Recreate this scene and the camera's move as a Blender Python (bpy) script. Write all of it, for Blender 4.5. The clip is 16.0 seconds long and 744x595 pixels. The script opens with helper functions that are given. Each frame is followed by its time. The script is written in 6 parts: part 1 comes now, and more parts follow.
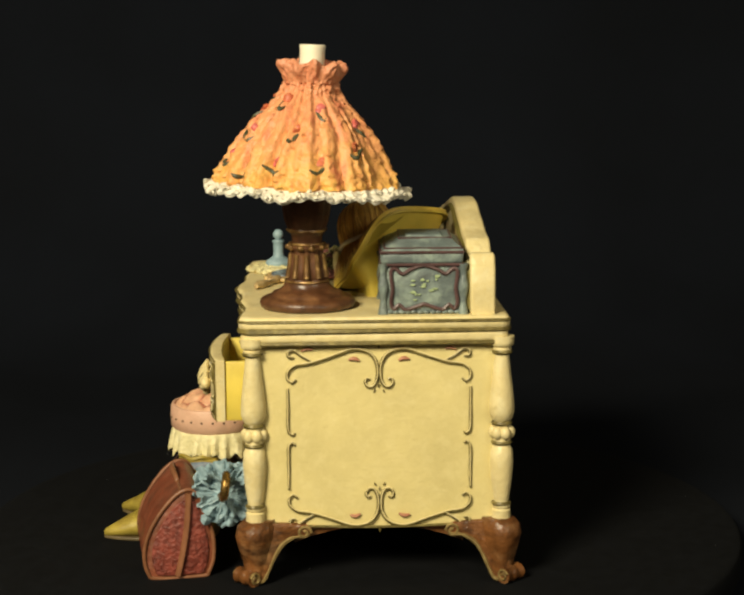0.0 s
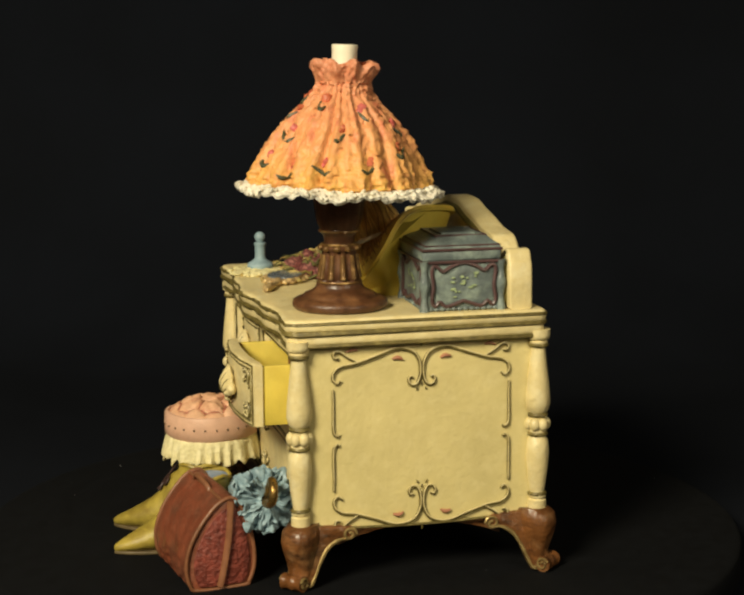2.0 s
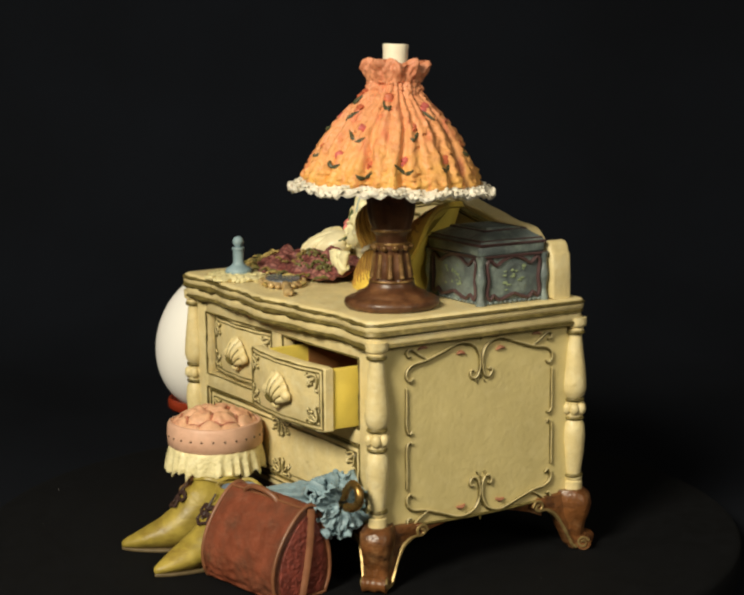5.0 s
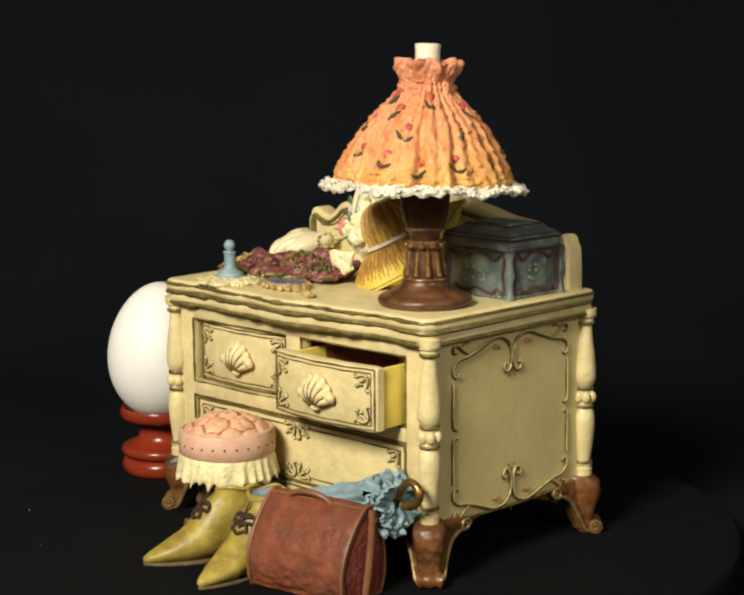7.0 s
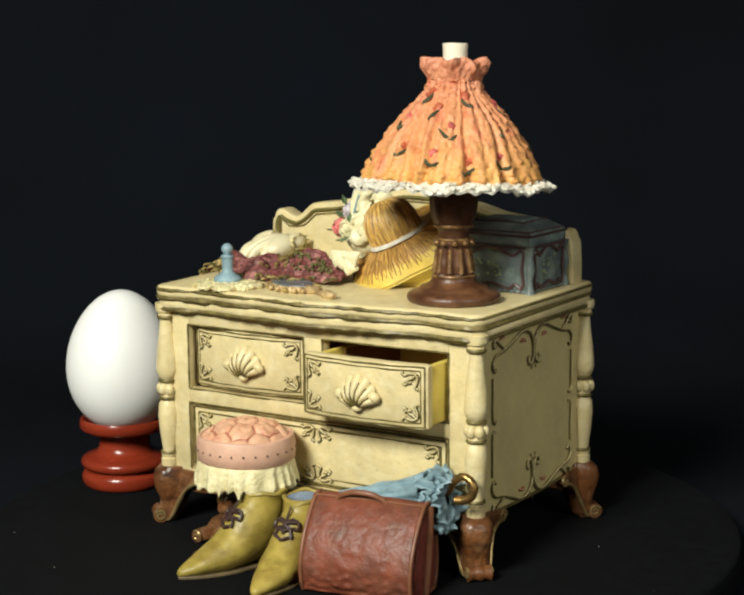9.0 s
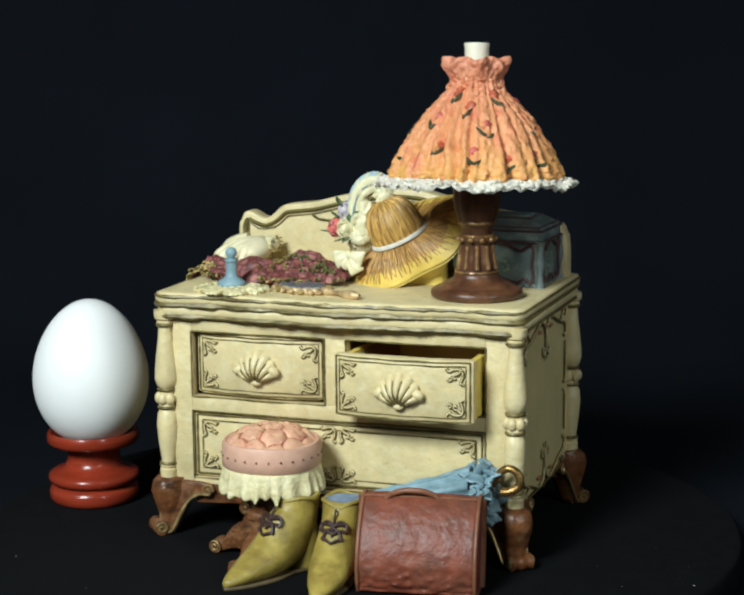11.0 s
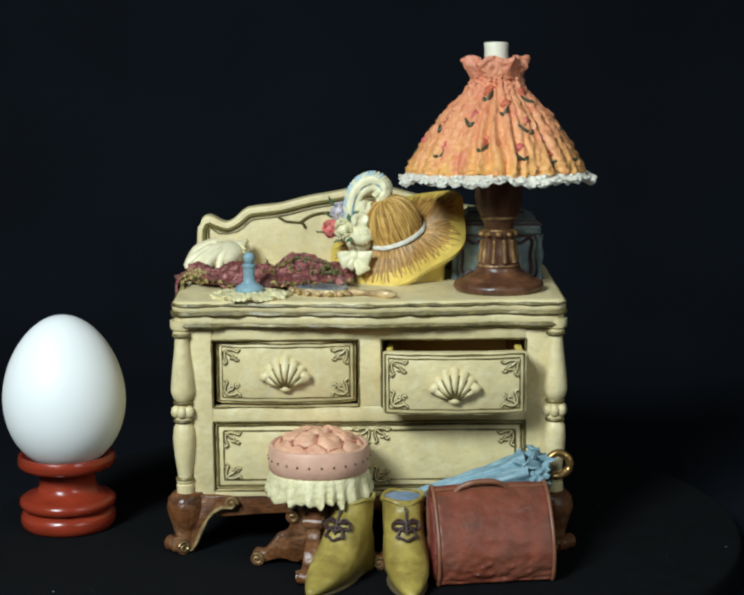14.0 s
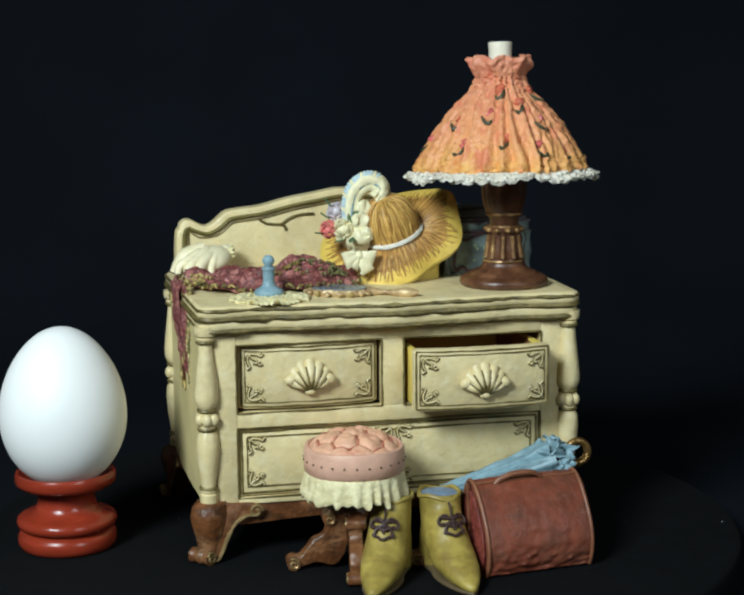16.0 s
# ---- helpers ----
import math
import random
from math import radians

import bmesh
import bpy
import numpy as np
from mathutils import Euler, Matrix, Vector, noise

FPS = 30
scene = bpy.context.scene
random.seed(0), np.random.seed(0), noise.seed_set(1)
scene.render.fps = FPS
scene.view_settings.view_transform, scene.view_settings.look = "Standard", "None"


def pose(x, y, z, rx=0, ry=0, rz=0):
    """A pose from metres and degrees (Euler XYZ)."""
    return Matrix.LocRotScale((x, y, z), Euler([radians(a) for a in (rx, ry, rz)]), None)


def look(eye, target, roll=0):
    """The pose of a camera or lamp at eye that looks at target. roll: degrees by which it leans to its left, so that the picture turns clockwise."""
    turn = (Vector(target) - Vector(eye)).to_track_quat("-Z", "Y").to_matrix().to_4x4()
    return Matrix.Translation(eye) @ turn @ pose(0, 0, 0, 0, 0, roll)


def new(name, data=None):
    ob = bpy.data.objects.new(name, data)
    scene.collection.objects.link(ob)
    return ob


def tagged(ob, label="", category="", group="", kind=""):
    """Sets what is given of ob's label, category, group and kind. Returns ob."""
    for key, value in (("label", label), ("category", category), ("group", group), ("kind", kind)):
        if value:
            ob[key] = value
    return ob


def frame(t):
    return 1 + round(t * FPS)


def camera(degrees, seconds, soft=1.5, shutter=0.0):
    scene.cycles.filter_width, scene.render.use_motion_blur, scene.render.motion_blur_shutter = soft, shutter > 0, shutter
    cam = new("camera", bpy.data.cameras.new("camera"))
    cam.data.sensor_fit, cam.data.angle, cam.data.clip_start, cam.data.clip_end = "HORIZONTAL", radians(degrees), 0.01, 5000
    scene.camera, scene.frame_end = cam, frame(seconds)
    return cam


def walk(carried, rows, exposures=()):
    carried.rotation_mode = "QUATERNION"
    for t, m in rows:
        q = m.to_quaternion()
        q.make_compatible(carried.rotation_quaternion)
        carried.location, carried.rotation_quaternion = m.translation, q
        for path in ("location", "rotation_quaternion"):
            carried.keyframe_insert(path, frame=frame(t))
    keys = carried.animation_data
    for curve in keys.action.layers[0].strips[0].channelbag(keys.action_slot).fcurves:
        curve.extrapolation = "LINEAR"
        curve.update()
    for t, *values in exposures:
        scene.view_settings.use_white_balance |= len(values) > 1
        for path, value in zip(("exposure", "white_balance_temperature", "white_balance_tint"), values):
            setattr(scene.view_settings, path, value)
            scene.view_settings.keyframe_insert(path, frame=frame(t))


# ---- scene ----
# ---- camera ----
cam = camera(25.73, 16.0, soft=2.5)
EYE = pose(0.0, -0.63, 0.1939, 90 - 9.404, 0, -0.543) @ pose(0, 0, 0, 0, 0, -0.412)
walk(cam, [(0.0, EYE), (16.0, EYE)],
     [(0.0, -0.04, 7250, 2), (3.0, -0.26, 7250, 4), (4.0, -0.29, 6950, 5), (6.5, 0.02, 6500, 7), (9.0, 0.04, 5750, 4), (12.0, -0.18, 4900, 0), (16.0, -0.25, 4900, 0)])

# ---- light: a soft lamp at the left, a weaker one at the right, in a dim room ----
world = bpy.data.worlds.new("room_light")
world.use_nodes = True
world.node_tree.nodes["Background"].inputs[0].default_value = (0.5, 0.5, 0.5, 1)
world.node_tree.nodes["Background"].inputs[1].default_value = 0.05
scene.world = world


def area_lamp(name, eye, target, power, size, colour):
    data = bpy.data.lights.new(name, "AREA")
    data.energy, data.size, data.color, data.shape = power, size, colour, "DISK"
    ob = new(name, data)
    ob.matrix_world = look(eye, target)
    return ob


area_lamp("key_light", (-0.48, -0.84, 0.68), (0, 0, 0.08), 18.6, 0.34, (1.0, 0.90, 0.74))
area_lamp("fill_light", (0.64, -0.92, 0.56), (0, 0, 0.08), 3.3, 0.40, (1.0, 0.90, 0.74))

# ---- materials ----


def mat(name, colour, rough=0.5, vary=0.15, scale=120.0, bump=0.15, bump_scale=900.0, metal=0.0, stain=None, stain_amount=0.0,
        stain_scale=60.0, spec=0.5, bump_distance=0.0003, stretch=(1, 1, 1), sheen=0.0, wash=None, wash_amount=0.0, wash_scale=45.0, wash_from=0.52):
    """A painted or raw surface: base colour, soft mottling, stains with a shape of their own, fine relief."""
    m = bpy.data.materials.new(name)
    m.use_nodes = True
    n, l = m.node_tree.nodes, m.node_tree.links
    b = n["Principled BSDF"]
    b.inputs["Roughness"].default_value, b.inputs["Metallic"].default_value = rough, metal
    b.inputs["Specular IOR Level"].default_value = spec
    b.inputs["Sheen Weight"].default_value = sheen
    co = n.new("ShaderNodeTexCoord")
    mp = n.new("ShaderNodeMapping")
    mp.inputs["Scale"].default_value = stretch
    l.new(co.outputs["Object"], mp.inputs[0])
    big = n.new("ShaderNodeTexNoise")
    big.inputs["Scale"].default_value, big.inputs["Detail"].default_value = scale, 5
    l.new(mp.outputs[0], big.inputs[0])
    ramp = n.new("ShaderNodeMapRange")
    ramp.inputs[1].default_value, ramp.inputs[2].default_value = 0.3, 0.7
    ramp.inputs[3].default_value, ramp.inputs[4].default_value = 1 - vary, 1 + vary * 0.6
    l.new(big.outputs[0], ramp.inputs[0])
    mul = n.new("ShaderNodeVectorMath")
    mul.operation = "SCALE"
    mul.inputs[0].default_value = colour
    l.new(ramp.outputs[0], mul.inputs["Scale"])
    out = mul.outputs[0]
    if stain:
        st = n.new("ShaderNodeTexNoise")
        st.inputs["Scale"].default_value, st.inputs["Detail"].default_value = stain_scale, 8
        st.inputs["Roughness"].default_value = 0.65
        l.new(mp.outputs[0], st.inputs[0])
        r2 = n.new("ShaderNodeMapRange")
        r2.inputs[1].default_value, r2.inputs[2].default_value = 0.48, 0.72
        r2.inputs[3].default_value, r2.inputs[4].default_value = 0.0, stain_amount
        l.new(st.outputs[0], r2.inputs[0])
        mix = n.new("ShaderNodeMix")
        mix.data_type = "RGBA"
        l.new(r2.outputs[0], mix.inputs[0])
        l.new(out, mix.inputs[6])
        mix.inputs[7].default_value = (*stain, 1)
        out = mix.outputs[2]
    if wash:
        # thin antiquing glaze left in streaks and specks
        wn = n.new("ShaderNodeTexNoise")
        wn.inputs["Scale"].default_value, wn.inputs["Detail"].default_value, wn.inputs["Roughness"].default_value = wash_scale, 12, 0.75
        wn.inputs["Distortion"].default_value = 0.6
        wm = n.new("ShaderNodeMapping")
        wm.inputs["Scale"].default_value = (1.0, 1.0, 2.6)
        l.new(co.outputs["Object"], wm.inputs[0])
        l.new(wm.outputs[0], wn.inputs[0])
        r3 = n.new("ShaderNodeMapRange")
        r3.inputs[1].default_value, r3.inputs[2].default_value = wash_from, wash_from + 0.2
        r3.inputs[3].default_value, r3.inputs[4].default_value = 0.0, wash_amount
        l.new(wn.outputs[0], r3.inputs[0])
        m3 = n.new("ShaderNodeMix")
        m3.data_type = "RGBA"
        l.new(r3.outputs[0], m3.inputs[0])
        l.new(out, m3.inputs[6])
        m3.inputs[7].default_value = (*wash, 1)
        out = m3.outputs[2]
    l.new(out, b.inputs["Base Color"])
    rr = n.new("ShaderNodeMapRange")
    rr.inputs[3].default_value, rr.inputs[4].default_value = max(0.05, rough - 0.12), min(1.0, rough + 0.14)
    l.new(big.outputs[0], rr.inputs[0])
    l.new(rr.outputs[0], b.inputs["Roughness"])
    fine = n.new("ShaderNodeTexNoise")
    fine.inputs["Scale"].default_value, fine.inputs["Detail"].default_value = bump_scale, 4
    l.new(mp.outputs[0], fine.inputs[0])
    bp = n.new("ShaderNodeBump")
    bp.inputs["Strength"].default_value, bp.inputs["Distance"].default_value = bump, bump_distance
    l.new(fine.outputs[0], bp.inputs["Height"])
    l.new(bp.outputs[0], b.inputs["Normal"])
    return m


CREAM = mat("cream_paint", (0.69, 0.572, 0.29), 0.42, 0.12, 120, 0.6, 420, stain=(0.76, 0.69, 0.44), stain_amount=0.6, stain_scale=190,
            wash=(0.30, 0.22, 0.08), wash_amount=0.5, wash_scale=190, wash_from=0.56, bump_distance=0.0006)
PANEL = mat("rough_cream_paint", (0.68, 0.57, 0.26), 0.42, 0.1, 60, 0.4, 520, stain=(0.77, 0.66, 0.34), stain_amount=0.5, stain_scale=190,
            wash=(0.36, 0.25, 0.09), wash_amount=0.45, wash_scale=210, wash_from=0.585, bump_distance=0.0005)
GILT = mat("antique_gilt_line", (0.135, 0.105, 0.03), 0.42, 0.4, 300, 0.4, 1200, metal=0.15, stain=(0.34, 0.27, 0.09), stain_amount=0.7, stain_scale=260)
GOLD = mat("worn_gold_paint", (0.40, 0.29, 0.12), 0.36, 0.25, 300, 0.3, 1200, metal=0.6, stain=(0.14, 0.07, 0.03), stain_amount=0.7, stain_scale=220)
WOOD = mat("brown_glaze", (0.165, 0.064, 0.02), 0.3, 0.4, 140, 0.8, 500, stain=(0.33, 0.19, 0.09), stain_amount=0.65, stain_scale=120, wash=(0.026, 0.011, 0.006), wash_amount=0.95, wash_scale=100, wash_from=0.455, bump_distance=0.0006)
DARKWOOD = mat("dark_brown_glaze", (0.098, 0.040, 0.018), 0.36, 0.4, 150, 0.5, 600, stain=(0.24, 0.115, 0.045), stain_amount=0.6, stain_scale=140, wash=(0.03, 0.014, 0.008), wash_amount=0.8, wash_scale=90, wash_from=0.5)
RAWYELLOW = mat("bright_yellow_paint", (0.70, 0.545, 0.10), 0.45, 0.15, 90, 0.3, 600, stain=(0.55, 0.38, 0.05), stain_amount=0.5)
# brown that stands in for the shadow inside the open drawer and carcass
HOLLOW = mat("brown_inside_shadow", (0.27, 0.12, 0.04), 0.5, 0.3, 120)
IVORY = mat("ivory_paint", (0.80, 0.74, 0.58), 0.4, 0.08, 100, 0.2, 700)
LACE = mat("white_lace_paint", (0.78, 0.74, 0.63), 0.6, 0.15, 260, 0.9, 700, stain=(0.52, 0.45, 0.30), stain_amount=0.7, stain_scale=330, bump_distance=0.0009)
TEAL = mat("grey_teal_paint", (0.145, 0.18, 0.178), 0.4, 0.35, 130, 0.6, 500, stain=(0.34, 0.42, 0.35), stain_amount=0.8, stain_scale=120, wash=(0.055, 0.04, 0.036), wash_amount=0.6, wash_scale=80, bump_distance=0.0006)
PLUM = mat("plum_brown_edging", (0.085, 0.045, 0.045), 0.4, 0.3, 200, 0.3, 900)
MOSS = mat("pale_green_flower_paint", (0.32, 0.40, 0.22), 0.5, 0.3, 300)
MAROON = mat("maroon_shawl_paint", (0.25, 0.073, 0.062), 0.48, 0.4, 240, 0.9, 420, stain=(0.52, 0.25, 0.22), stain_amount=0.75, stain_scale=210, wash=(0.075, 0.02, 0.02), wash_amount=0.9, wash_scale=170, wash_from=0.49, bump_distance=0.0009)
FRINGE = mat("gold_fringe_paint", (0.55, 0.42, 0.15), 0.5, 0.5, 500, 0.8, 900, stain=(0.18, 0.11, 0.03), stain_amount=0.8, stain_scale=380)
BUTTER = mat("butter_yellow_cloth_paint", (0.76, 0.68, 0.36), 0.5, 0.15, 150, 0.8, 500, stain=(0.80, 0.75, 0.50), stain_amount=0.5, stain_scale=120, wash=(0.42, 0.32, 0.10), wash_amount=0.7, wash_scale=160)
STRAW = mat("brown_straw", (0.58, 0.35, 0.075), 0.45, 0.35, 260, 0.7, 700, stain=(0.38, 0.20, 0.045), stain_amount=0.6, stain_scale=300, bump_distance=0.0006)
STRAWEDGE = mat("yellow_straw", (0.74, 0.54, 0.09), 0.45, 0.2, 160, 0.5, 700, stain=(0.50, 0.30, 0.05), stain_amount=0.4)
CREAMFLOWER = mat("cream_flower_paint", (0.80, 0.74, 0.46), 0.42, 0.12, 300, 0.3, 900)
PINK = mat("pink_flower_paint", (0.72, 0.21, 0.18), 0.45, 0.3, 400)
LILAC = mat("lilac_flower_paint", (0.64, 0.58, 0.61), 0.45, 0.2, 400)
LEAF = mat("green_leaf_paint", (0.10, 0.15, 0.06), 0.5, 0.3, 400)
BLUE = mat("powder_blue_paint", (0.235, 0.34, 0.385), 0.5, 0.2, 160, 0.5, 600, stain=(0.35, 0.47, 0.51), stain_amount=0.5, stain_scale=200, wash=(0.09, 0.155, 0.19), wash_amount=0.8, wash_scale=140)
SILVER = mat("grey_mirror_paint", (0.22, 0.25, 0.28), 0.25, 0.2, 200, metal=0.3)
CUSHION = mat("salmon_cushion_paint", (0.70, 0.40, 0.24), 0.55, 0.22, 200, 0.5, 700, stain=(0.76, 0.48, 0.33), stain_amount=0.55, stain_scale=180, wash=(0.50, 0.16, 0.10), wash_amount=0.8, wash_scale=130, wash_from=0.5)
BAND = mat("dusty_pink_band_paint", (0.66, 0.40, 0.28), 0.5, 0.15, 150, 0.3, 700, wash=(0.45, 0.2, 0.12), wash_amount=0.5, wash_scale=120)
STUD = mat("dark_stud_paint", (0.08, 0.045, 0.015), 0.4)
SKIRT = mat("pale_yellow_frill_paint", (0.76, 0.68, 0.38), 0.5, 0.15, 260, 0.8, 700, stain=(0.80, 0.75, 0.52), stain_amount=0.6, stain_scale=260, wash=(0.42, 0.33, 0.11), wash_amount=0.7, wash_scale=150, bump_distance=0.0007)
OLIVE = mat("olive_boot_glaze", (0.33, 0.25, 0.045), 0.44, 0.35, 110, 0.5, 500, stain=(0.46, 0.36, 0.07), stain_amount=0.6, stain_scale=110, wash=(0.15, 0.085, 0.015), wash_amount=0.75, wash_scale=80, wash_from=0.5, bump_distance=0.0005)
LACECORD = mat("dark_lace_paint", (0.045, 0.022, 0.018), 0.5)
SOLE = mat("brown_sole_paint", (0.13, 0.095, 0.045), 0.5, 0.3, 200)
LEATHER = mat("red_brown_leather_paint", (0.195, 0.054, 0.027), 0.44, 0.34, 120, 0.6, 420, stain=(0.085, 0.048, 0.03), stain_amount=0.7, stain_scale=85, wash=(0.31, 0.125, 0.075), wash_amount=0.4, wash_scale=150, wash_from=0.52, spec=0.35, bump_distance=0.0007)
LEATHERDARK = mat("pebbled_red_leather_paint", (0.20, 0.042, 0.028), 0.5, 0.5, 400, 1.0, 700, bump_distance=0.0009)
LEATHEREDGE = mat("brown_leather_edge_paint", (0.21, 0.085, 0.04), 0.42, 0.3, 200)
EGGSHELL = mat("white_eggshell", (0.86, 0.85, 0.82), 0.5, 0.02, 40, 0.08, 900)
REDWOOD = mat("red_lacquered_wood", (0.235, 0.03, 0.011), 0.22, 0.25, 60, 0.1, 400, stretch=(1, 1, 6))
FELT = mat("black_felt", (0.0017, 0.0021, 0.0030), 0.95, 0.4, 200, 0.8, 1500, spec=0.15)
CLOTH = mat("black_cloth", (0.0051, 0.0065, 0.0100), 0.95, 0.25, 8, 0.5, 900, spec=0.1)
LINT = mat("white_lint", (0.7, 0.7, 0.72), 0.8)
PLASTER = mat("grey_plaster", (0.35, 0.34, 0.32), 0.9, 0.08, 3, 0.2, 60)


def shade_material():
    """The lamp shade's paint: yellow at the hem to salmon at the neck, with reddish mottling."""
    m = mat("painted_shade", (0.74, 0.27, 0.10), 0.5, 0.2, 260, 0.9, 520, bump_distance=0.0008)
    n, l = m.node_tree.nodes, m.node_tree.links
    b = n["Principled BSDF"]
    co = n.new("ShaderNodeTexCoord")
    sep = n.new("ShaderNodeSeparateXYZ")
    l.new(co.outputs["Object"], sep.inputs[0])
    ns = n.new("ShaderNodeTexNoise")
    ns.inputs["Scale"].default_value, ns.inputs["Detail"].default_value = 180, 6
    l.new(co.outputs["Object"], ns.inputs[0])
    add = n.new("ShaderNodeMath")
    add.operation = "MULTIPLY_ADD"
    add.inputs[1].default_value = 0.022
    l.new(ns.outputs[0], add.inputs[0])
    l.new(sep.outputs[2], add.inputs[2])
    ramp = n.new("ShaderNodeValToRGB")
    mr = n.new("ShaderNodeMapRange")
    mr.inputs[1].default_value, mr.inputs[2].default_value = 0.046, 0.096
    l.new(add.outputs[0], mr.inputs[0])
    l.new(mr.outputs[0], ramp.inputs[0])
    e = ramp.color_ramp.elements
    e[0].position, e[0].color = 0.0, (0.73, 0.44, 0.075, 1)
    e[1].position, e[1].color = 1.0, (0.62, 0.255, 0.14, 1)
    k = ramp.color_ramp.elements.new(0.46)
    k.color = (0.69, 0.315, 0.12, 1)
    # brick-red glaze in blotches
    gl = n.new("ShaderNodeTexNoise")
    gl.inputs["Scale"].default_value, gl.inputs["Detail"].default_value, gl.inputs["Roughness"].default_value = 150, 10, 0.75
    l.new(co.outputs["Object"], gl.inputs[0])
    gr = n.new("ShaderNodeMapRange")
    gr.inputs[1].default_value, gr.inputs[2].default_value, gr.inputs[4].default_value = 0.5, 0.72, 0.75
    l.new(gl.outputs[0], gr.inputs[0])
    mx = n.new("ShaderNodeMix")
    mx.data_type = "RGBA"
    l.new(gr.outputs[0], mx.inputs[0])
    l.new(ramp.outputs[0], mx.inputs[6])
    mx.inputs[7].default_value = (0.47, 0.145, 0.065, 1)
    flow = n.new("ShaderNodeMapping")
    flow.inputs["Scale"].default_value = (1.0, 1.0, 0.22)
    l.new(co.outputs["Object"], flow.inputs[0])
    sk = n.new("ShaderNodeTexNoise")
    sk.inputs["Scale"].default_value, sk.inputs["Detail"].default_value = 210, 6
    l.new(flow.outputs[0], sk.inputs[0])
    sr = n.new("ShaderNodeMapRange")
    sr.inputs[1].default_value, sr.inputs[2].default_value, sr.inputs[4].default_value = 0.54, 0.68, 0.6
    l.new(sk.outputs[0], sr.inputs[0])
    m2 = n.new("ShaderNodeMix")
    m2.data_type = "RGBA"
    l.new(sr.outputs[0], m2.inputs[0])
    l.new(mx.outputs[2], m2.inputs[6])
    m2.inputs[7].default_value = (0.60, 0.15, 0.085, 1)
    l.new(m2.outputs[2], b.inputs["Base Color"])
    return m


def net_material(m):
    """Netted lace: pale pink and dark cells parted by fine dark threads."""
    n, l = m.node_tree.nodes, m.node_tree.links
    b = n["Principled BSDF"]
    was = b.inputs["Base Color"].links[0].from_socket
    co = n.new("ShaderNodeTexCoord")
    cell = n.new("ShaderNodeTexVoronoi")
    cell.inputs["Scale"].default_value = 330
    edge = n.new("ShaderNodeTexVoronoi")
    edge.feature = "DISTANCE_TO_EDGE"
    edge.inputs["Scale"].default_value = 330
    l.new(co.outputs["Object"], cell.inputs["Vector"])
    l.new(co.outputs["Object"], edge.inputs["Vector"])
    sep = n.new("ShaderNodeSeparateColor")
    l.new(cell.outputs["Color"], sep.inputs[0])
    pick = n.new("ShaderNodeMapRange")
    pick.inputs[1].default_value, pick.inputs[2].default_value, pick.inputs[4].default_value = 0.45, 1.0, 0.65
    l.new(sep.outputs[0], pick.inputs[0])
    pale = n.new("ShaderNodeMix")
    pale.data_type = "RGBA"
    l.new(pick.outputs[0], pale.inputs[0])
    l.new(was, pale.inputs[6])
    pale.inputs[7].default_value = (0.50, 0.23, 0.19, 1)
    line = n.new("ShaderNodeMapRange")
    line.inputs[1].default_value, line.inputs[2].default_value = 0.05, 0.16
    line.inputs[3].default_value, line.inputs[4].default_value = 0.75, 0.0
    l.new(edge.outputs["Distance"], line.inputs[0])
    dark = n.new("ShaderNodeMix")
    dark.data_type = "RGBA"
    l.new(line.outputs[0], dark.inputs[0])
    l.new(pale.outputs[2], dark.inputs[6])
    dark.inputs[7].default_value = (0.075, 0.022, 0.022, 1)
    l.new(dark.outputs[2], b.inputs["Base Color"])


net_material(MAROON)
SHADE = shade_material()

# ---- building helpers: all shapes are given in millimetres about the turntable's axis, front towards -y ----
BASE, MOVING = {}, []


def thing(name, base, label, category, group="", kind="", moves=True):
    ob = new(name)
    ob.empty_display_size = 0.01
    BASE[ob.name] = Vector(base)
    ob.location = Vector(base) * 0.001
    if moves:
        MOVING.append((ob, Vector(base) * 0.001))
    return tagged(ob, label, category, group, kind)


def part(name, bm, material, parent, label="", smooth=True):
    base = BASE[parent.name]
    me = bpy.data.meshes.new(name)
    for v in bm.verts:
        v.co = (v.co - base) * 0.001
    for f in bm.faces:
        f.smooth = smooth
    bm.to_mesh(me)
    bm.free()
    me.materials.append(material)
    ob = new(name, me)
    ob.parent = parent
    BASE[ob.name] = base
    if smooth:
        me.set_sharp_from_angle(angle=radians(50))
    return tagged(ob, label)


def join(bms):
    """One bmesh out of several."""
    out = bmesh.new()
    for b in bms:
        me = bpy.data.meshes.new("tmp")
        b.to_mesh(me)
        b.free()
        out.from_mesh(me)
        bpy.data.meshes.remove(me)
    return out


def moved(bm, m):
    bmesh.ops.transform(bm, matrix=m, verts=bm.verts)
    return bm


def warp(bm, fn):
    for v in bm.verts:
        v.co = Vector(fn(v.co))
    return bm


def rough_up(bm, amount, size, seed=0.0):
    """Hand-made unevenness."""
    for v in bm.verts:
        p = v.co / size + Vector((seed, seed * 1.7, seed * 0.6))
        v.co += Vector(noise.noise_vector(p)) * amount
    return bm


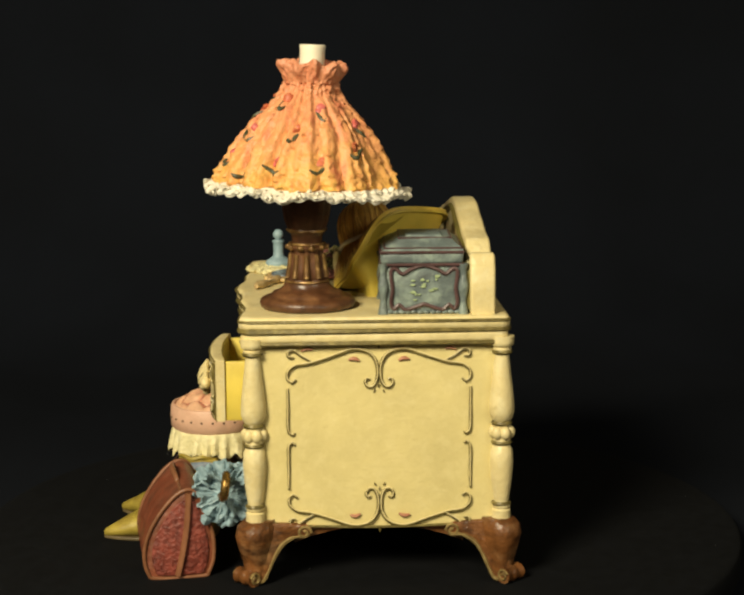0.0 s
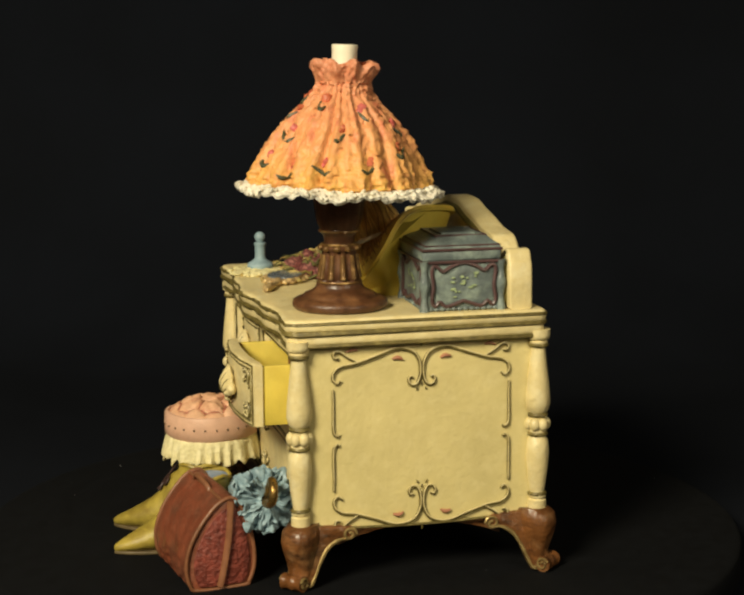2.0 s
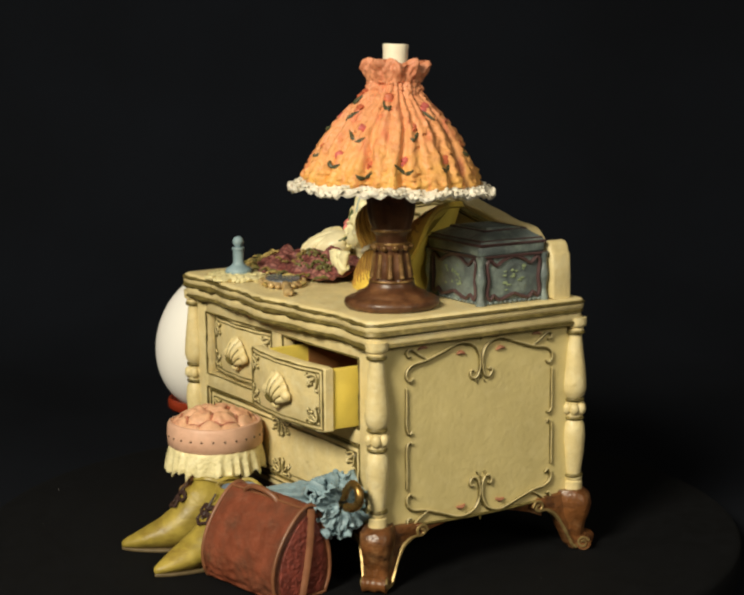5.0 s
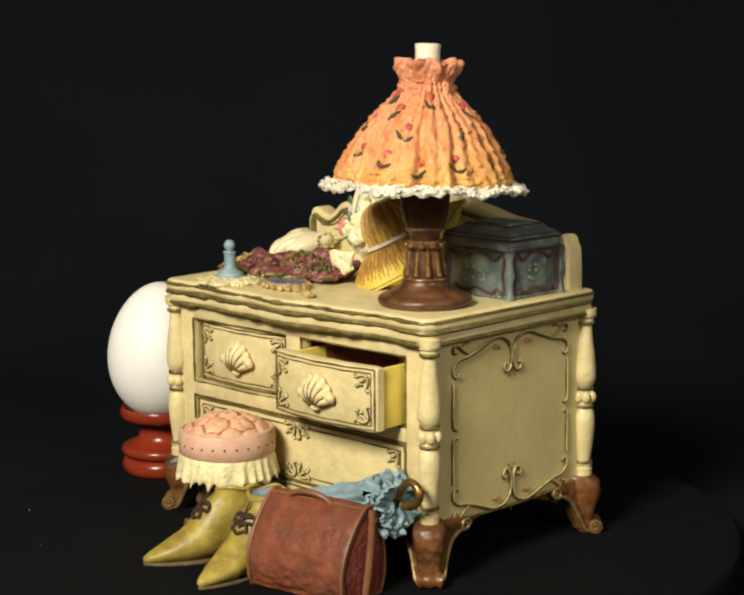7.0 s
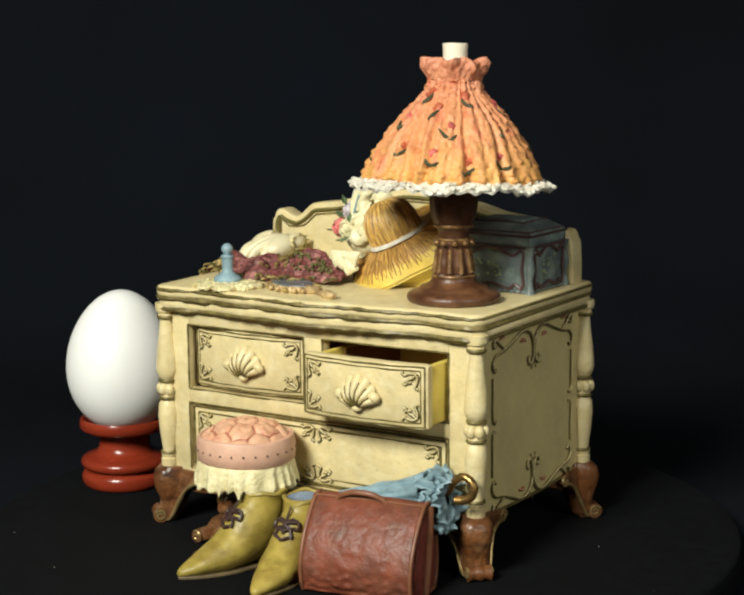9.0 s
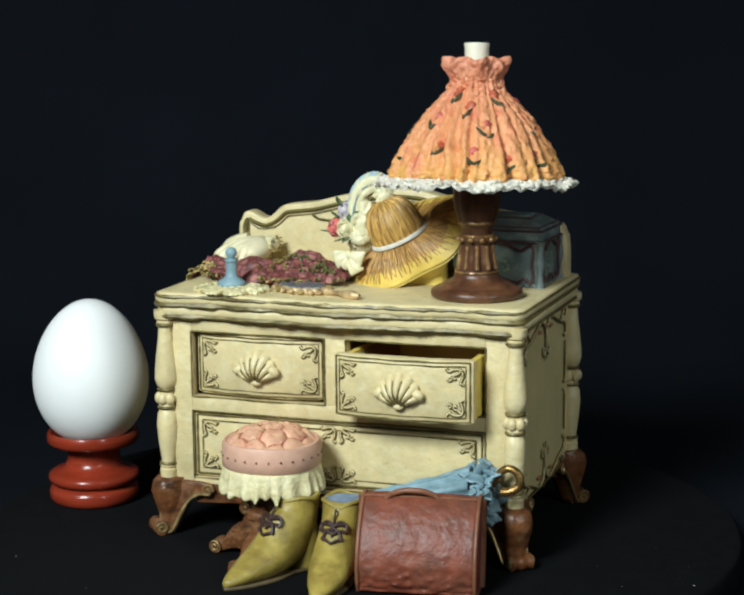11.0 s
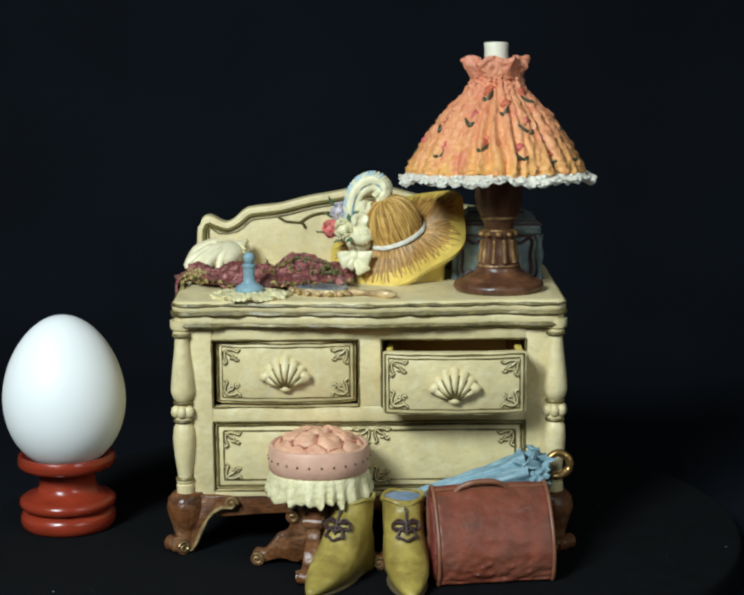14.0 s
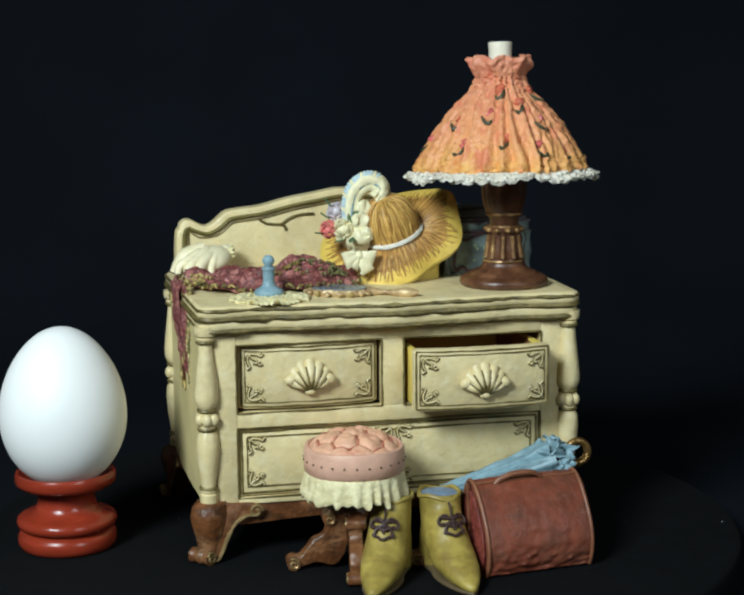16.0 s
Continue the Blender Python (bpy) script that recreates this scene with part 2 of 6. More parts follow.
def box(x0, x1, y0, y1, z0, z1, bevel=0.0, seg=2):
    bm = bmesh.new()
    bmesh.ops.create_cube(bm, size=1)
    for v in bm.verts:
        v.co = Vector(((x0 + x1) / 2 + v.co.x * (x1 - x0), (y0 + y1) / 2 + v.co.y * (y1 - y0), (z0 + z1) / 2 + v.co.z * (z1 - z0)))
    if bevel:
        bmesh.ops.bevel(bm, geom=list(bm.edges), offset=bevel, segments=seg, affect="EDGES", profile=0.5)
    return bm


def rings(loops, close_ends=True, closed_u=True):
    """A skin over a row of rings of points, all of one length."""
    bm = bmesh.new()
    vs = [[bm.verts.new(p) for p in lp] for lp in loops]
    k = len(loops[0])
    for a, b in zip(vs, vs[1:]):
        for i in range(k if closed_u else k - 1):
            j = (i + 1) % k
            bm.faces.new((a[i], a[j], b[j], b[i]))
    if close_ends and closed_u:
        bm.faces.new(vs[0][::-1])
        bm.faces.new(vs[-1])
    bmesh.ops.recalc_face_normals(bm, faces=bm.faces)
    return bm


def smooth_line(pts, steps=6, closed=False):
    """Points along a smooth curve through pts."""
    p = [Vector(q) for q in pts]
    if len(p) < 3:
        return p
    out, n = [], len(p)
    last = n if closed else n - 1
    for i in range(last):
        a = p[(i - 1) % n] if closed or i > 0 else p[0] * 2 - p[1]
        b, c = p[i], p[(i + 1) % n]
        d = p[(i + 2) % n] if closed or i + 2 < n else c * 2 - b
        for s in range(steps):
            t = s / steps
            out.append(0.5 * (2 * b + (c - a) * t + (2 * a - 5 * b + 4 * c - d) * t * t + (3 * b - a - 3 * c + d) * t ** 3))
    if not closed:
        out.append(p[-1])
    return out


def tube(pts, r, seg=8, steps=6, closed=False, flat=1.0):
    """A round bar along a smooth curve; r is a number, or a function of 0..1."""
    line = smooth_line(pts, steps, closed)
    n = len(line)
    up = None
    loops = []
    for i, p in enumerate(line):
        d = (line[(i + 1) % n] - line[i - 1]) if closed else (line[min(i + 1, n - 1)] - line[max(i - 1, 0)])
        d = d.normalized() if d.length > 1e-9 else Vector((0, 0, 1))
        if up is None:
            up = d.orthogonal().normalized()
        up = (up - d * up.dot(d))
        up = up.normalized() if up.length > 1e-6 else d.orthogonal().normalized()
        side = d.cross(up)
        rr = r(i / max(1, n - 1)) if callable(r) else r
        loops.append([p + (up * math.cos(6.28319 * k / seg) + side * math.sin(6.28319 * k / seg) * flat) * rr for k in range(seg)])
    if closed:
        loops.append(loops[0])
        bm = rings(loops, False)
        bmesh.ops.remove_doubles(bm, verts=bm.verts, dist=1e-5)
        return bm
    return rings(loops)


def lathe(profile, centre=(0, 0, 0), seg=40, shape=None, steps=1):
    """A turned body; profile rows of (radius, z). shape(angle, radius, z) -> radius, z may flute or ruffle it."""
    if steps > 1:
        profile = [(q.x, q.y) for q in smooth_line([(a, b, 0) for a, b in profile], steps)]
    loops = []
    c = Vector(centre)
    for r, z in profile:
        lp = []
        for k in range(seg):
            a = 2 * math.pi * k / seg
            rr, zz = shape(a, r, z) if shape else (r, z)
            lp.append(c + Vector((math.cos(a) * rr, math.sin(a) * rr, zz)))
        loops.append(lp)
    return rings(loops)


def blob(centre, radii, level=2, lump=0.0, size=3.0, seed=0.0, turn=(0, 0, 0)):
    bm = bmesh.new()
    bmesh.ops.create_icosphere(bm, subdivisions=level, radius=1)
    m = pose(*centre, *turn) @ Matrix.Diagonal((*radii, 1))
    bmesh.ops.transform(bm, matrix=m, verts=bm.verts)
    return rough_up(bm, lump, size, seed) if lump else bm


def plate(outline, thick, axis="y", bevel=0.0, seg=2):
    """A board cut to an outline of (u, v): in x, z with its front at y = 0 (axis y), or in x, y with its top at z = 0 (axis z), or y, z (axis x)."""
    def put(u, v, w):
        return {"y": (u, w, v), "z": (u, v, -w), "x": (-w, u, v)}[axis]
    bm = bmesh.new()
    a = [bm.verts.new(put(u, v, 0)) for u, v in outline]
    b = [bm.verts.new(put(u, v, thick)) for u, v in outline]
    n = len(a)
    bm.faces.new(a)
    bm.faces.new(b[::-1])
    for i in range(n):
        bm.faces.new((a[i], b[i], b[(i + 1) % n], a[(i + 1) % n]))
    bmesh.ops.recalc_face_normals(bm, faces=bm.faces)
    if bevel:
        edges = [e for e in bm.edges if any(len(f.verts) > 4 for f in e.link_faces)]
        bmesh.ops.bevel(bm, geom=edges, offset=bevel, segments=seg, affect="EDGES", profile=0.5)
    return bm


def sheet(fn, nu, nv, thick=0.6):
    """A skin with thickness over fn(u, v), u and v from 0 to 1."""
    grid = [[Vector(fn(i / nu, j / nv)) for j in range(nv + 1)] for i in range(nu + 1)]
    bm = bmesh.new()
    vs = [[bm.verts.new(p) for p in row] for row in grid]
    for i in range(nu):
        for j in range(nv):
            bm.faces.new((vs[i][j], vs[i + 1][j], vs[i + 1][j + 1], vs[i][j + 1]))
    bmesh.ops.recalc_face_normals(bm, faces=bm.faces)
    bmesh.ops.solidify(bm, geom=list(bm.faces), thickness=thick)
    return bm


def skew(bm):
    """The hand-cast dresser is a little out of square."""
    return warp(bm, lambda p: (*plan(p.x, p.y), p.z))


def plan(x, y):
    """The dresser's plan: its left end widens towards the back, its right end narrows a little."""
    if x < 6:
        x -= 0.062 * (y + 38.6) * (6 - x) / 69
    else:
        x -= 0.017 * (y + 38.6) * (x - 6) / 69
    return x, y + 0.032 * (x - 6)


TOP = 95.5  # height of the dresser's top

# ---- the setting ----


def setting():
    room = thing("room", (0, 0, 0), "plain grey plaster room round a dark photo table", "room", kind="structure", moves=False)
    for name, b in (("wall_north", box(-1600, 1600, 1400, 1450, -750, 1700)), ("wall_south", box(-1600, 1600, -1850, -1800, -750, 1700)),
                    ("wall_west", box(-1650, -1600, -1850, 1450, -750, 1700)), ("wall_east", box(1600, 1650, -1850, 1450, -750, 1700)),
                    ("ceiling", box(-1650, 1650, -1850, 1450, 1700, 1750)), ("floor", box(-1650, 1650, -1850, 1450, -800, -750))):
        part(name, b, PLASTER, room, smooth=False)

    drop = thing("backdrop", (0, 330, -14), "black cloth backdrop sweeping down onto the table", "backdrop", kind="structure", moves=False)

    def cloth(u, v):
        x = (u - 0.5) * 1500
        s = v * 1600
        if s < 500:
            y, z = -180 + s, -14.0
        elif s < 814:
            a = (s - 500) / 200
            y, z = 320 + 200 * math.sin(a), -14 + 200 * (1 - math.cos(a))
        else:
            y, z = 520, 186 + (s - 814)
        f = max(0.0, min(1.0, (s - 450) / 300))
        y += f * 6 * noise.noise(Vector((x / 160, s / 700, 3.0))) + f * 2.5 * noise.noise(Vector((x / 45, s / 300, 8.0)))
        return (x, y, z)

    part("cloth", sheet(cloth, 90, 70, 1.2), CLOTH, drop)
    table = thing("table", (0, 0, -16), "table under black cloth", "table", moves=False)
    part("tabletop", box(-760, 760, -700, 420, -46, -16.5, 3), CLOTH, table)
    for x in (-700, 700):
        for y in (-640, 360):
            part("leg", box(x - 25, x + 25, y - 25, y + 25, -750, -46, 3), CLOTH, table)


def turntable():
    t = thing("turntable", (0, 0, -12), "round black felt turntable with specks of lint", "turntable")
    part("disc", lathe([(0.1, -12), (148, -12), (149.5, -11.5), (150, -10), (150, -1.5), (149, -0.3), (147, 0), (0.1, 0)], seg=96), FELT, t)
    part("pivot", lathe([(0.1, -14.5), (60, -14.5), (60, -12), (0.1, -12)], seg=48), FELT, t)
    rng = random.Random(5)
    bits = []
    spots = [(-103, -88, 0.35), (140, -35, 0.3), (-60, -110, 0.25)]
    for _ in range(26):
        a, r = rng.uniform(0, 6.28), 145 * math.sqrt(rng.random())
        spots.append((math.cos(a) * r, math.sin(a) * r, rng.uniform(0.08, 0.16)))
    for x, y, r in spots:
        bits.append(blob((x, y, r * 0.4), (r, r * 0.6, r * 0.5), 1, r * 0.4, 1.0, x))
    tagged(part("lint", join(bits), LINT, t, "tiny white specks of lint"), kind="stuff")


# ---- the dresser ----
FX0, FX1, FY, BY = -63.0, 75.0, -38.6, 48.3  # column axes


def front_edge(x):
    """The serpentine front edge of the top: y at x."""
    u = (x - 6) / 73
    return -43.2 - 3.2 * math.exp(-(u / 0.2) ** 2) + 1.6 * math.exp(-((abs(u) - 0.66) / 0.14) ** 2) - 0.9 * math.exp(-((abs(u) - 0.42) / 0.09) ** 2)


def top_outline(grow):
    x0, x1, yb = -66 - grow, 78.5 + grow, 51 + grow
    pts = []
    n = 48
    for i in range(n + 1):
        x = x0 + (x1 - x0) * i / n
        y = front_edge(x) - grow
        e = min(x - x0, x1 - x)
        if e < 3:
            y += (3 - math.sqrt(max(0, 9 - (3 - e) ** 2)))
        pts.append((x, y))
    return pts + [(x1, yb - 3), (x1 - 1, yb - 0.8), (x1 - 3, yb), (x0 + 3, yb), (x0 + 1, yb - 0.8), (x0, yb - 3)]


def slab(z0, z1, grow, bevel):
    return skew(moved(plate(top_outline(grow), z1 - z0, "z", bevel, 3), pose(0, 0, z1)))


def spiral(cx, cz, r, start, turns, hand=1, n=14):
    """A curl in a plane: (u, v) points from its outside to its eye."""
    out = []
    for i in range(n + 1):
        k = i / n
        a = start + hand * k * turns * 2 * math.pi
        q = r * (1 - 0.78 * k)
        out.append((cx + q * math.cos(a), cz + q * math.sin(a)))
    return out


def column(dresser, x, y):
    prof = [(0.1, 22), (3.6, 22), (3.6, 25.5), (2.9, 26), (3.5, 26.6), (3.5, 27.4), (2.7, 28), (3.2, 31), (4.0, 37), (4.5, 43), (4.1, 47.5),
            (3.0, 49.3), (2.7, 49.9), (3.4, 50.4), (3.2, 51.2), (3.2, 52.2), (3.2, 53.6), (3.2, 55.0), (3.2, 56), (3.4, 56.8), (2.8, 57.3),
            (4.0, 58.6), (4.8, 61), (4.7, 64), (4.1, 70), (3.3, 76), (2.8, 80.5), (2.7, 82.3), (3.5, 82.8), (3.6, 83.6), (3.0, 84.1), (4.3, 84.8),
            (4.5, 86), (4.5, 88), (0.1, 88)]
    x, y = plan(x, y)
    c = part("column", rough_up(lathe([(r * 0.93, z) for r, z in prof], (x, y, 0), 28), 0.10, 4, x + y), CREAM, dresser)
    for z, r in ((50.0, 3.05), (57.0, 3.05), (82.4, 2.95), (27.9, 2.85)):
        part("gilt_ring", tube([(x + r * math.cos(a), y + r * math.sin(a), z) for a in [k * 0.5236 for k in range(12)]], 0.76, 6, 2, True), GILT, c,
             "dark gilt ring")
    for k in range(6):
        a = k * math.pi / 3 + 0.4
        part("bead", blob((x + 2.9 * math.cos(a), y + 2.9 * math.sin(a), 53.6), (1.9, 1.9, 2.5), 2), CREAM, c)


def foot(dresser, x, y, sx, sy):
    """A brown scroll foot set on the diagonal: knee under the column, rolled toe, a bracket along either side with a gilt edge."""
    x, y = plan(x, y)
    d = 0.7071
    out, side = Vector((sx * d, sy * d, 0)), Vector((-sy * d, sx * d, 0))
    o = Vector((x, y, 0))
    # sections from the knee down: how far out, height, half depth, half width
    path = [(-1.5, 22.6, 5.4, 4.8), (-0.4, 20.6, 6.5, 5.8), (0.2, 17.0, 6.7, 5.9), (0.2, 13.5, 6.0, 5.5), (-0.1, 9.8, 4.8, 4.9), (-0.1, 6.8, 4.0, 4.5), (0.3, 4.2, 3.6, 4.2), (0.9, 2.6, 3.2, 4.0), (1.0, 0.4, 2.6, 3.9)]
    loops = []
    for a, z, hd, hw in path:
        lp = []
        for k in range(20):
            t = k * 0.314159
            ct, st = math.cos(t), math.sin(t)
            ct, st = math.copysign(abs(ct) ** 0.7, ct), math.copysign(abs(st) ** 0.7, st)
            lp.append(o + out * (a + hd * ct) + side * (hw * st) + Vector((0, 0, z)))
        loops.append(lp)
    f = part("foot", rough_up(rings(loops), 0.35, 3.0, x * 0.3 + y), WOOD, dresser, "brown scroll foot with gilt edges")
    tc = o + out * 4.6 + Vector((0, 0, 2.9))
    part("toe", rough_up(tube([tc + side * s for s in (-4.2, -2, 0, 2, 4.2)], lambda t: 2.7 + 0.25 * math.cos(12.566 * t), 14, 3), 0.15, 2, x), WOOD, f)
    for sg in (-1, 1):
        curl = [tc + side * (sg * 4.4) + out * u + Vector((0, 0, v)) for u, v in spiral(0, 0, 2.3, 0.4, 1.4, 1)]
        part("gilt_curl", tube(curl, 0.5, 6, 2), GOLD, f)
    for along in ("x", "y"):
        def put(u, v, w):
            return (x - sx * u, y + sy * w, v) if along == "x" else (x + sx * w, y - sy * u, v)
        prof = [(-3, 21.8), (8, 21.6), (17, 21), (19.4, 18.8), (18, 16.8), (13.6, 16.8), (9.4, 14.2), (6.6, 9.6), (4.6, 4.8), (2.8, 1.2), (0, 0.4), (-3.0, 0.6), (-3.6, 5), (-3.4, 10), (-3.4, 16)]
        bm = warp(plate(smooth_outline(prof), 6.5, "y", 0.6), lambda p: put(p.x, p.z, 4.1 - 2.6 * min(1.0, max(0.0, p.z - 2) / 13) - p.y))
        bmesh.ops.recalc_face_normals(bm, faces=bm.faces)
        part("bracket", rough_up(bm, 0.2, 3, x + y), WOOD, f)
        end = tc + side * (4.5 if (along == "y") == (sx * sy > 0) else -4.5)
        edge = [Vector(put(u, v, 4.1 - 2.6 * min(1.0, max(0.0, v - 2) / 13))) for u, v, w in ((18.6, 18.4, 4.0), (17.6, 16.9, 4.2), (13.5, 16.6, 4.3), (9.4, 14.0, 4.3), (6.6, 9.6, 4.0), (4.5, 4.9, 3.7), (2.7, 1.6, 3.5), (0.6, 1.0, 3.5))]
        part("gilt_edge", tube(edge, uneven(0.66, x + y), 6, 4), GOLD, f, "gilt edge")
        part("gilt_curl", tube([put(u, v, 1.6) for u, v in spiral(17.2, 18.3, 2.5, 0, 1.3, 1)], 0.55, 6, 2), GOLD, f)


def smooth_outline(pts, steps=3):
    return [(q.x, q.y) for q in smooth_line([(a, b, 0) for a, b in pts], steps, True)]


def side_scrolls(dresser, x, out):
    """The gilt scrollwork on a side panel, the same four times over."""
    for sy in (-1, 1):
        for sz in (-1, 1):
            def put(u, v):
                yy = 5.3 + sy * u
                return (plan(x, yy)[0] + out * 0.1, yy + 0.032 * (x - 6), 52 + sz * v)
            lines = [
                ([(3.2, 21.0), (4.2, 21.4), (4.8, 20.0), (3.8, 18.4), (2.0, 18.6), (0.8, 20.8), (0.45, 23.6), (0.8, 26.6), (2.4, 29.6), (5.4, 31.3), (10, 31.6), (17, 29.2), (24, 27.0), (29, 26.2), (31.6, 24.2), (31.9, 21.6), (30.4, 20.2), (29.2, 21.3)], 0.50),
                ([(23, 27.4), (26.5, 29.4), (29.6, 31.6), (31.6, 31.0), (31.3, 29.2), (29.8, 29.2)], 0.45),
                ([(32, 18.2), (31.9, 12), (32, 6), (31.7, 2.6), (30.4, 1.4), (29.8, 2.2)], 0.42),
            ]
            for pts, r in lines:
                dark = part("scroll", tube([put(u, v - 0.22 * sz) for u, v in pts], lambda k, r=r: 1.35 * r * (0.7 + 0.3 * math.sin(math.pi * min(1, k * 1.02))), 6, 4), GILT, dresser,
                            "dark gilt scroll line with a cream crest")
                part("crest", tube([Vector(put(u, v + 0.28 * sz)) + Vector((out * 0.42, 0, 0)) for u, v in pts], lambda k, r=r: 0.55 * r * (0.7 + 0.3 * math.sin(math.pi * min(1, k * 1.02))), 6, 4), CREAM, dark)
            part("painted_petal", tube([put(6.8, 27.6), put(8.6, 28.4), put(10.6, 28.0)], lambda k: 0.2 + 0.55 * math.sin(math.pi * (0.08 + 0.84 * k)), 6, 4), PINK_DAB, dresser, "small pink painted petal")
            part("painted_petal", tube([put(23, 31.6), put(25, 32.0), put(27, 31.2)], lambda k: 0.15 + 0.4 * math.sin(math.pi * (0.08 + 0.84 * k)), 6, 4), PINK_DAB, dresser, "small pink painted petal")
            part("painted_petal", blob(put(1.6, 16.8), (0.3, 0.35, 0.8), 1, turn=(25 * sy * sz, 0, 0)), GILT, dresser)
    for sz in (-1, 1):
        part("painted_petal", blob((plan(x, 5.3)[0], 5.3 + 0.032 * (x - 6), 52 + sz * 33.2), (0.4, 0.5, 1.4), 1), GILT, dresser)
        part("painted_petal", blob((plan(x, 5.3)[0], 5.3 + 0.032 * (x - 6), 52 + sz * 18.6), (0.35, 0.4, 0.9), 1), GILT, dresser)


GILTBAND = mat("olive_gilt_band", (0.19, 0.16, 0.045), 0.42, 0.4, 200, 0.4, 900, metal=0.1, stain=(0.10, 0.07, 0.02), stain_amount=0.7, stain_scale=200)
PINK_DAB = mat("dull_pink_dab", (0.42, 0.18, 0.10), 0.5, 0.2, 300)


def corner_flourish(parent, x, face, z, sx, sz):
    """Curled leaves in a corner, laid on the face whose y at x is face(x)."""
    for pts in ([(0.5, 6.5), (1.6, 5.6), (1.0, 4.2), (0.8, 2.0), (2.0, 0.8), (4.2, 1.0), (5.6, 1.6), (6.5, 0.5)],
                [(1.0, 1.0), (2.6, 2.6), (3.8, 3.0), (3.9, 4.2), (2.9, 4.0)], [(5.4, 3.4), (4.6, 4.2), (5.4, 4.9), (6.0, 4.2)]):
        part("flourish", tube([(x + sx * u, face(x + sx * u), z + sz * v) for u, v in pts], 0.72, 6, 3), GILT, parent, "dark gilt corner flourish")
        part("flourish_crest", tube([(x + sx * u, face(x + sx * u) - 0.4, z + sz * v + 0.25) for u, v in pts], 0.33, 6, 3), CREAM, parent)


def shell_knob(parent, x, y, z):
    """A scallop: seven fat ribs fanning up from the hinge, a small ear on either side."""
    ribs = 7

    def fn(u, v):
        a = math.radians(18 + 144 * u)
        lobe = abs(math.cos((u * ribs - 0.0) * math.pi + math.pi / 2)) ** 0.7
        r = 0.5 + v * (9.6 + 2.4 * math.sin(a) ** 3) * (0.92 + 0.08 * lobe)
        dome = math.sin(math.pi * (0.06 + 0.86 * v ** 0.8)) * (0.55 + 0.45 * math.sin(a))
        h = 4.4 * dome + 1.0 * lobe * min(1, 2.2 * v) * (1 - 0.5 * v)
        return (x + 0.97 * r * math.cos(a), y - h, z - 6.2 + r * math.sin(a))
    k = part("knob", rough_up(sheet(fn, 98, 14, 0.8), 0.12, 1.5, x), CREAM, parent, "cream scallop shell knob with dark grooves")
    for i in range(1, ribs):
        pts = [Vector(fn(i / ribs, v)) + Vector((0, -0.25, 0)) for v in (0.12, 0.35, 0.6, 0.85)]
        part("groove", tube(pts, lambda t: 0.66 - 0.3 * t, 5, 2), GILT, k)
    for s in (-1, 1):
        part("ear", rough_up(blob((x + s * 7.2, y - 1.7, z - 1.4), (2.6, 1.7, 2.0), 2, 0, 1, 0, (0, s * 30, 0)), 0.3, 1.2, s), CREAM, k)
        part("groove", tube([(x + s * 1.2, y - 2.4, z - 5.4), (x + s * 4.0, y - 2.8, z - 3.0), (x + s * 6.4, y - 2.6, z - 0.6)], 0.5, 5, 3), GILT, k)
    part("hinge", blob((x, y - 1.8, z - 6.0), (2.2, 1.6, 1.4), 2), CREAM, k)
    part("stem", blob((x, y - 0.2, z - 0.5), (6.0, 1.6, 4.2), 2), CREAM, k)


def uneven(r, seed):
    """A hand-laid line's radius: thick and thin along its way."""
    return lambda t: r * (1.0 + 0.55 * noise.noise(Vector((t * 7.0, seed, 0.3))) + 0.3 * noise.noise(Vector((t * 23.0, seed, 4.1))))


def uneven_ring(r, seed):
    return lambda t: r * (1.0 + 0.8 * noise.noise(Vector((math.cos(6.28319 * t) * 4, math.sin(6.28319 * t) * 4, seed))) + 0.35 * noise.noise(Vector((math.cos(6.28319 * t) * 13, math.sin(6.28319 * t) * 13, seed))))


BOW = 3.0  # how far the small drawers' fronts swell in the middle


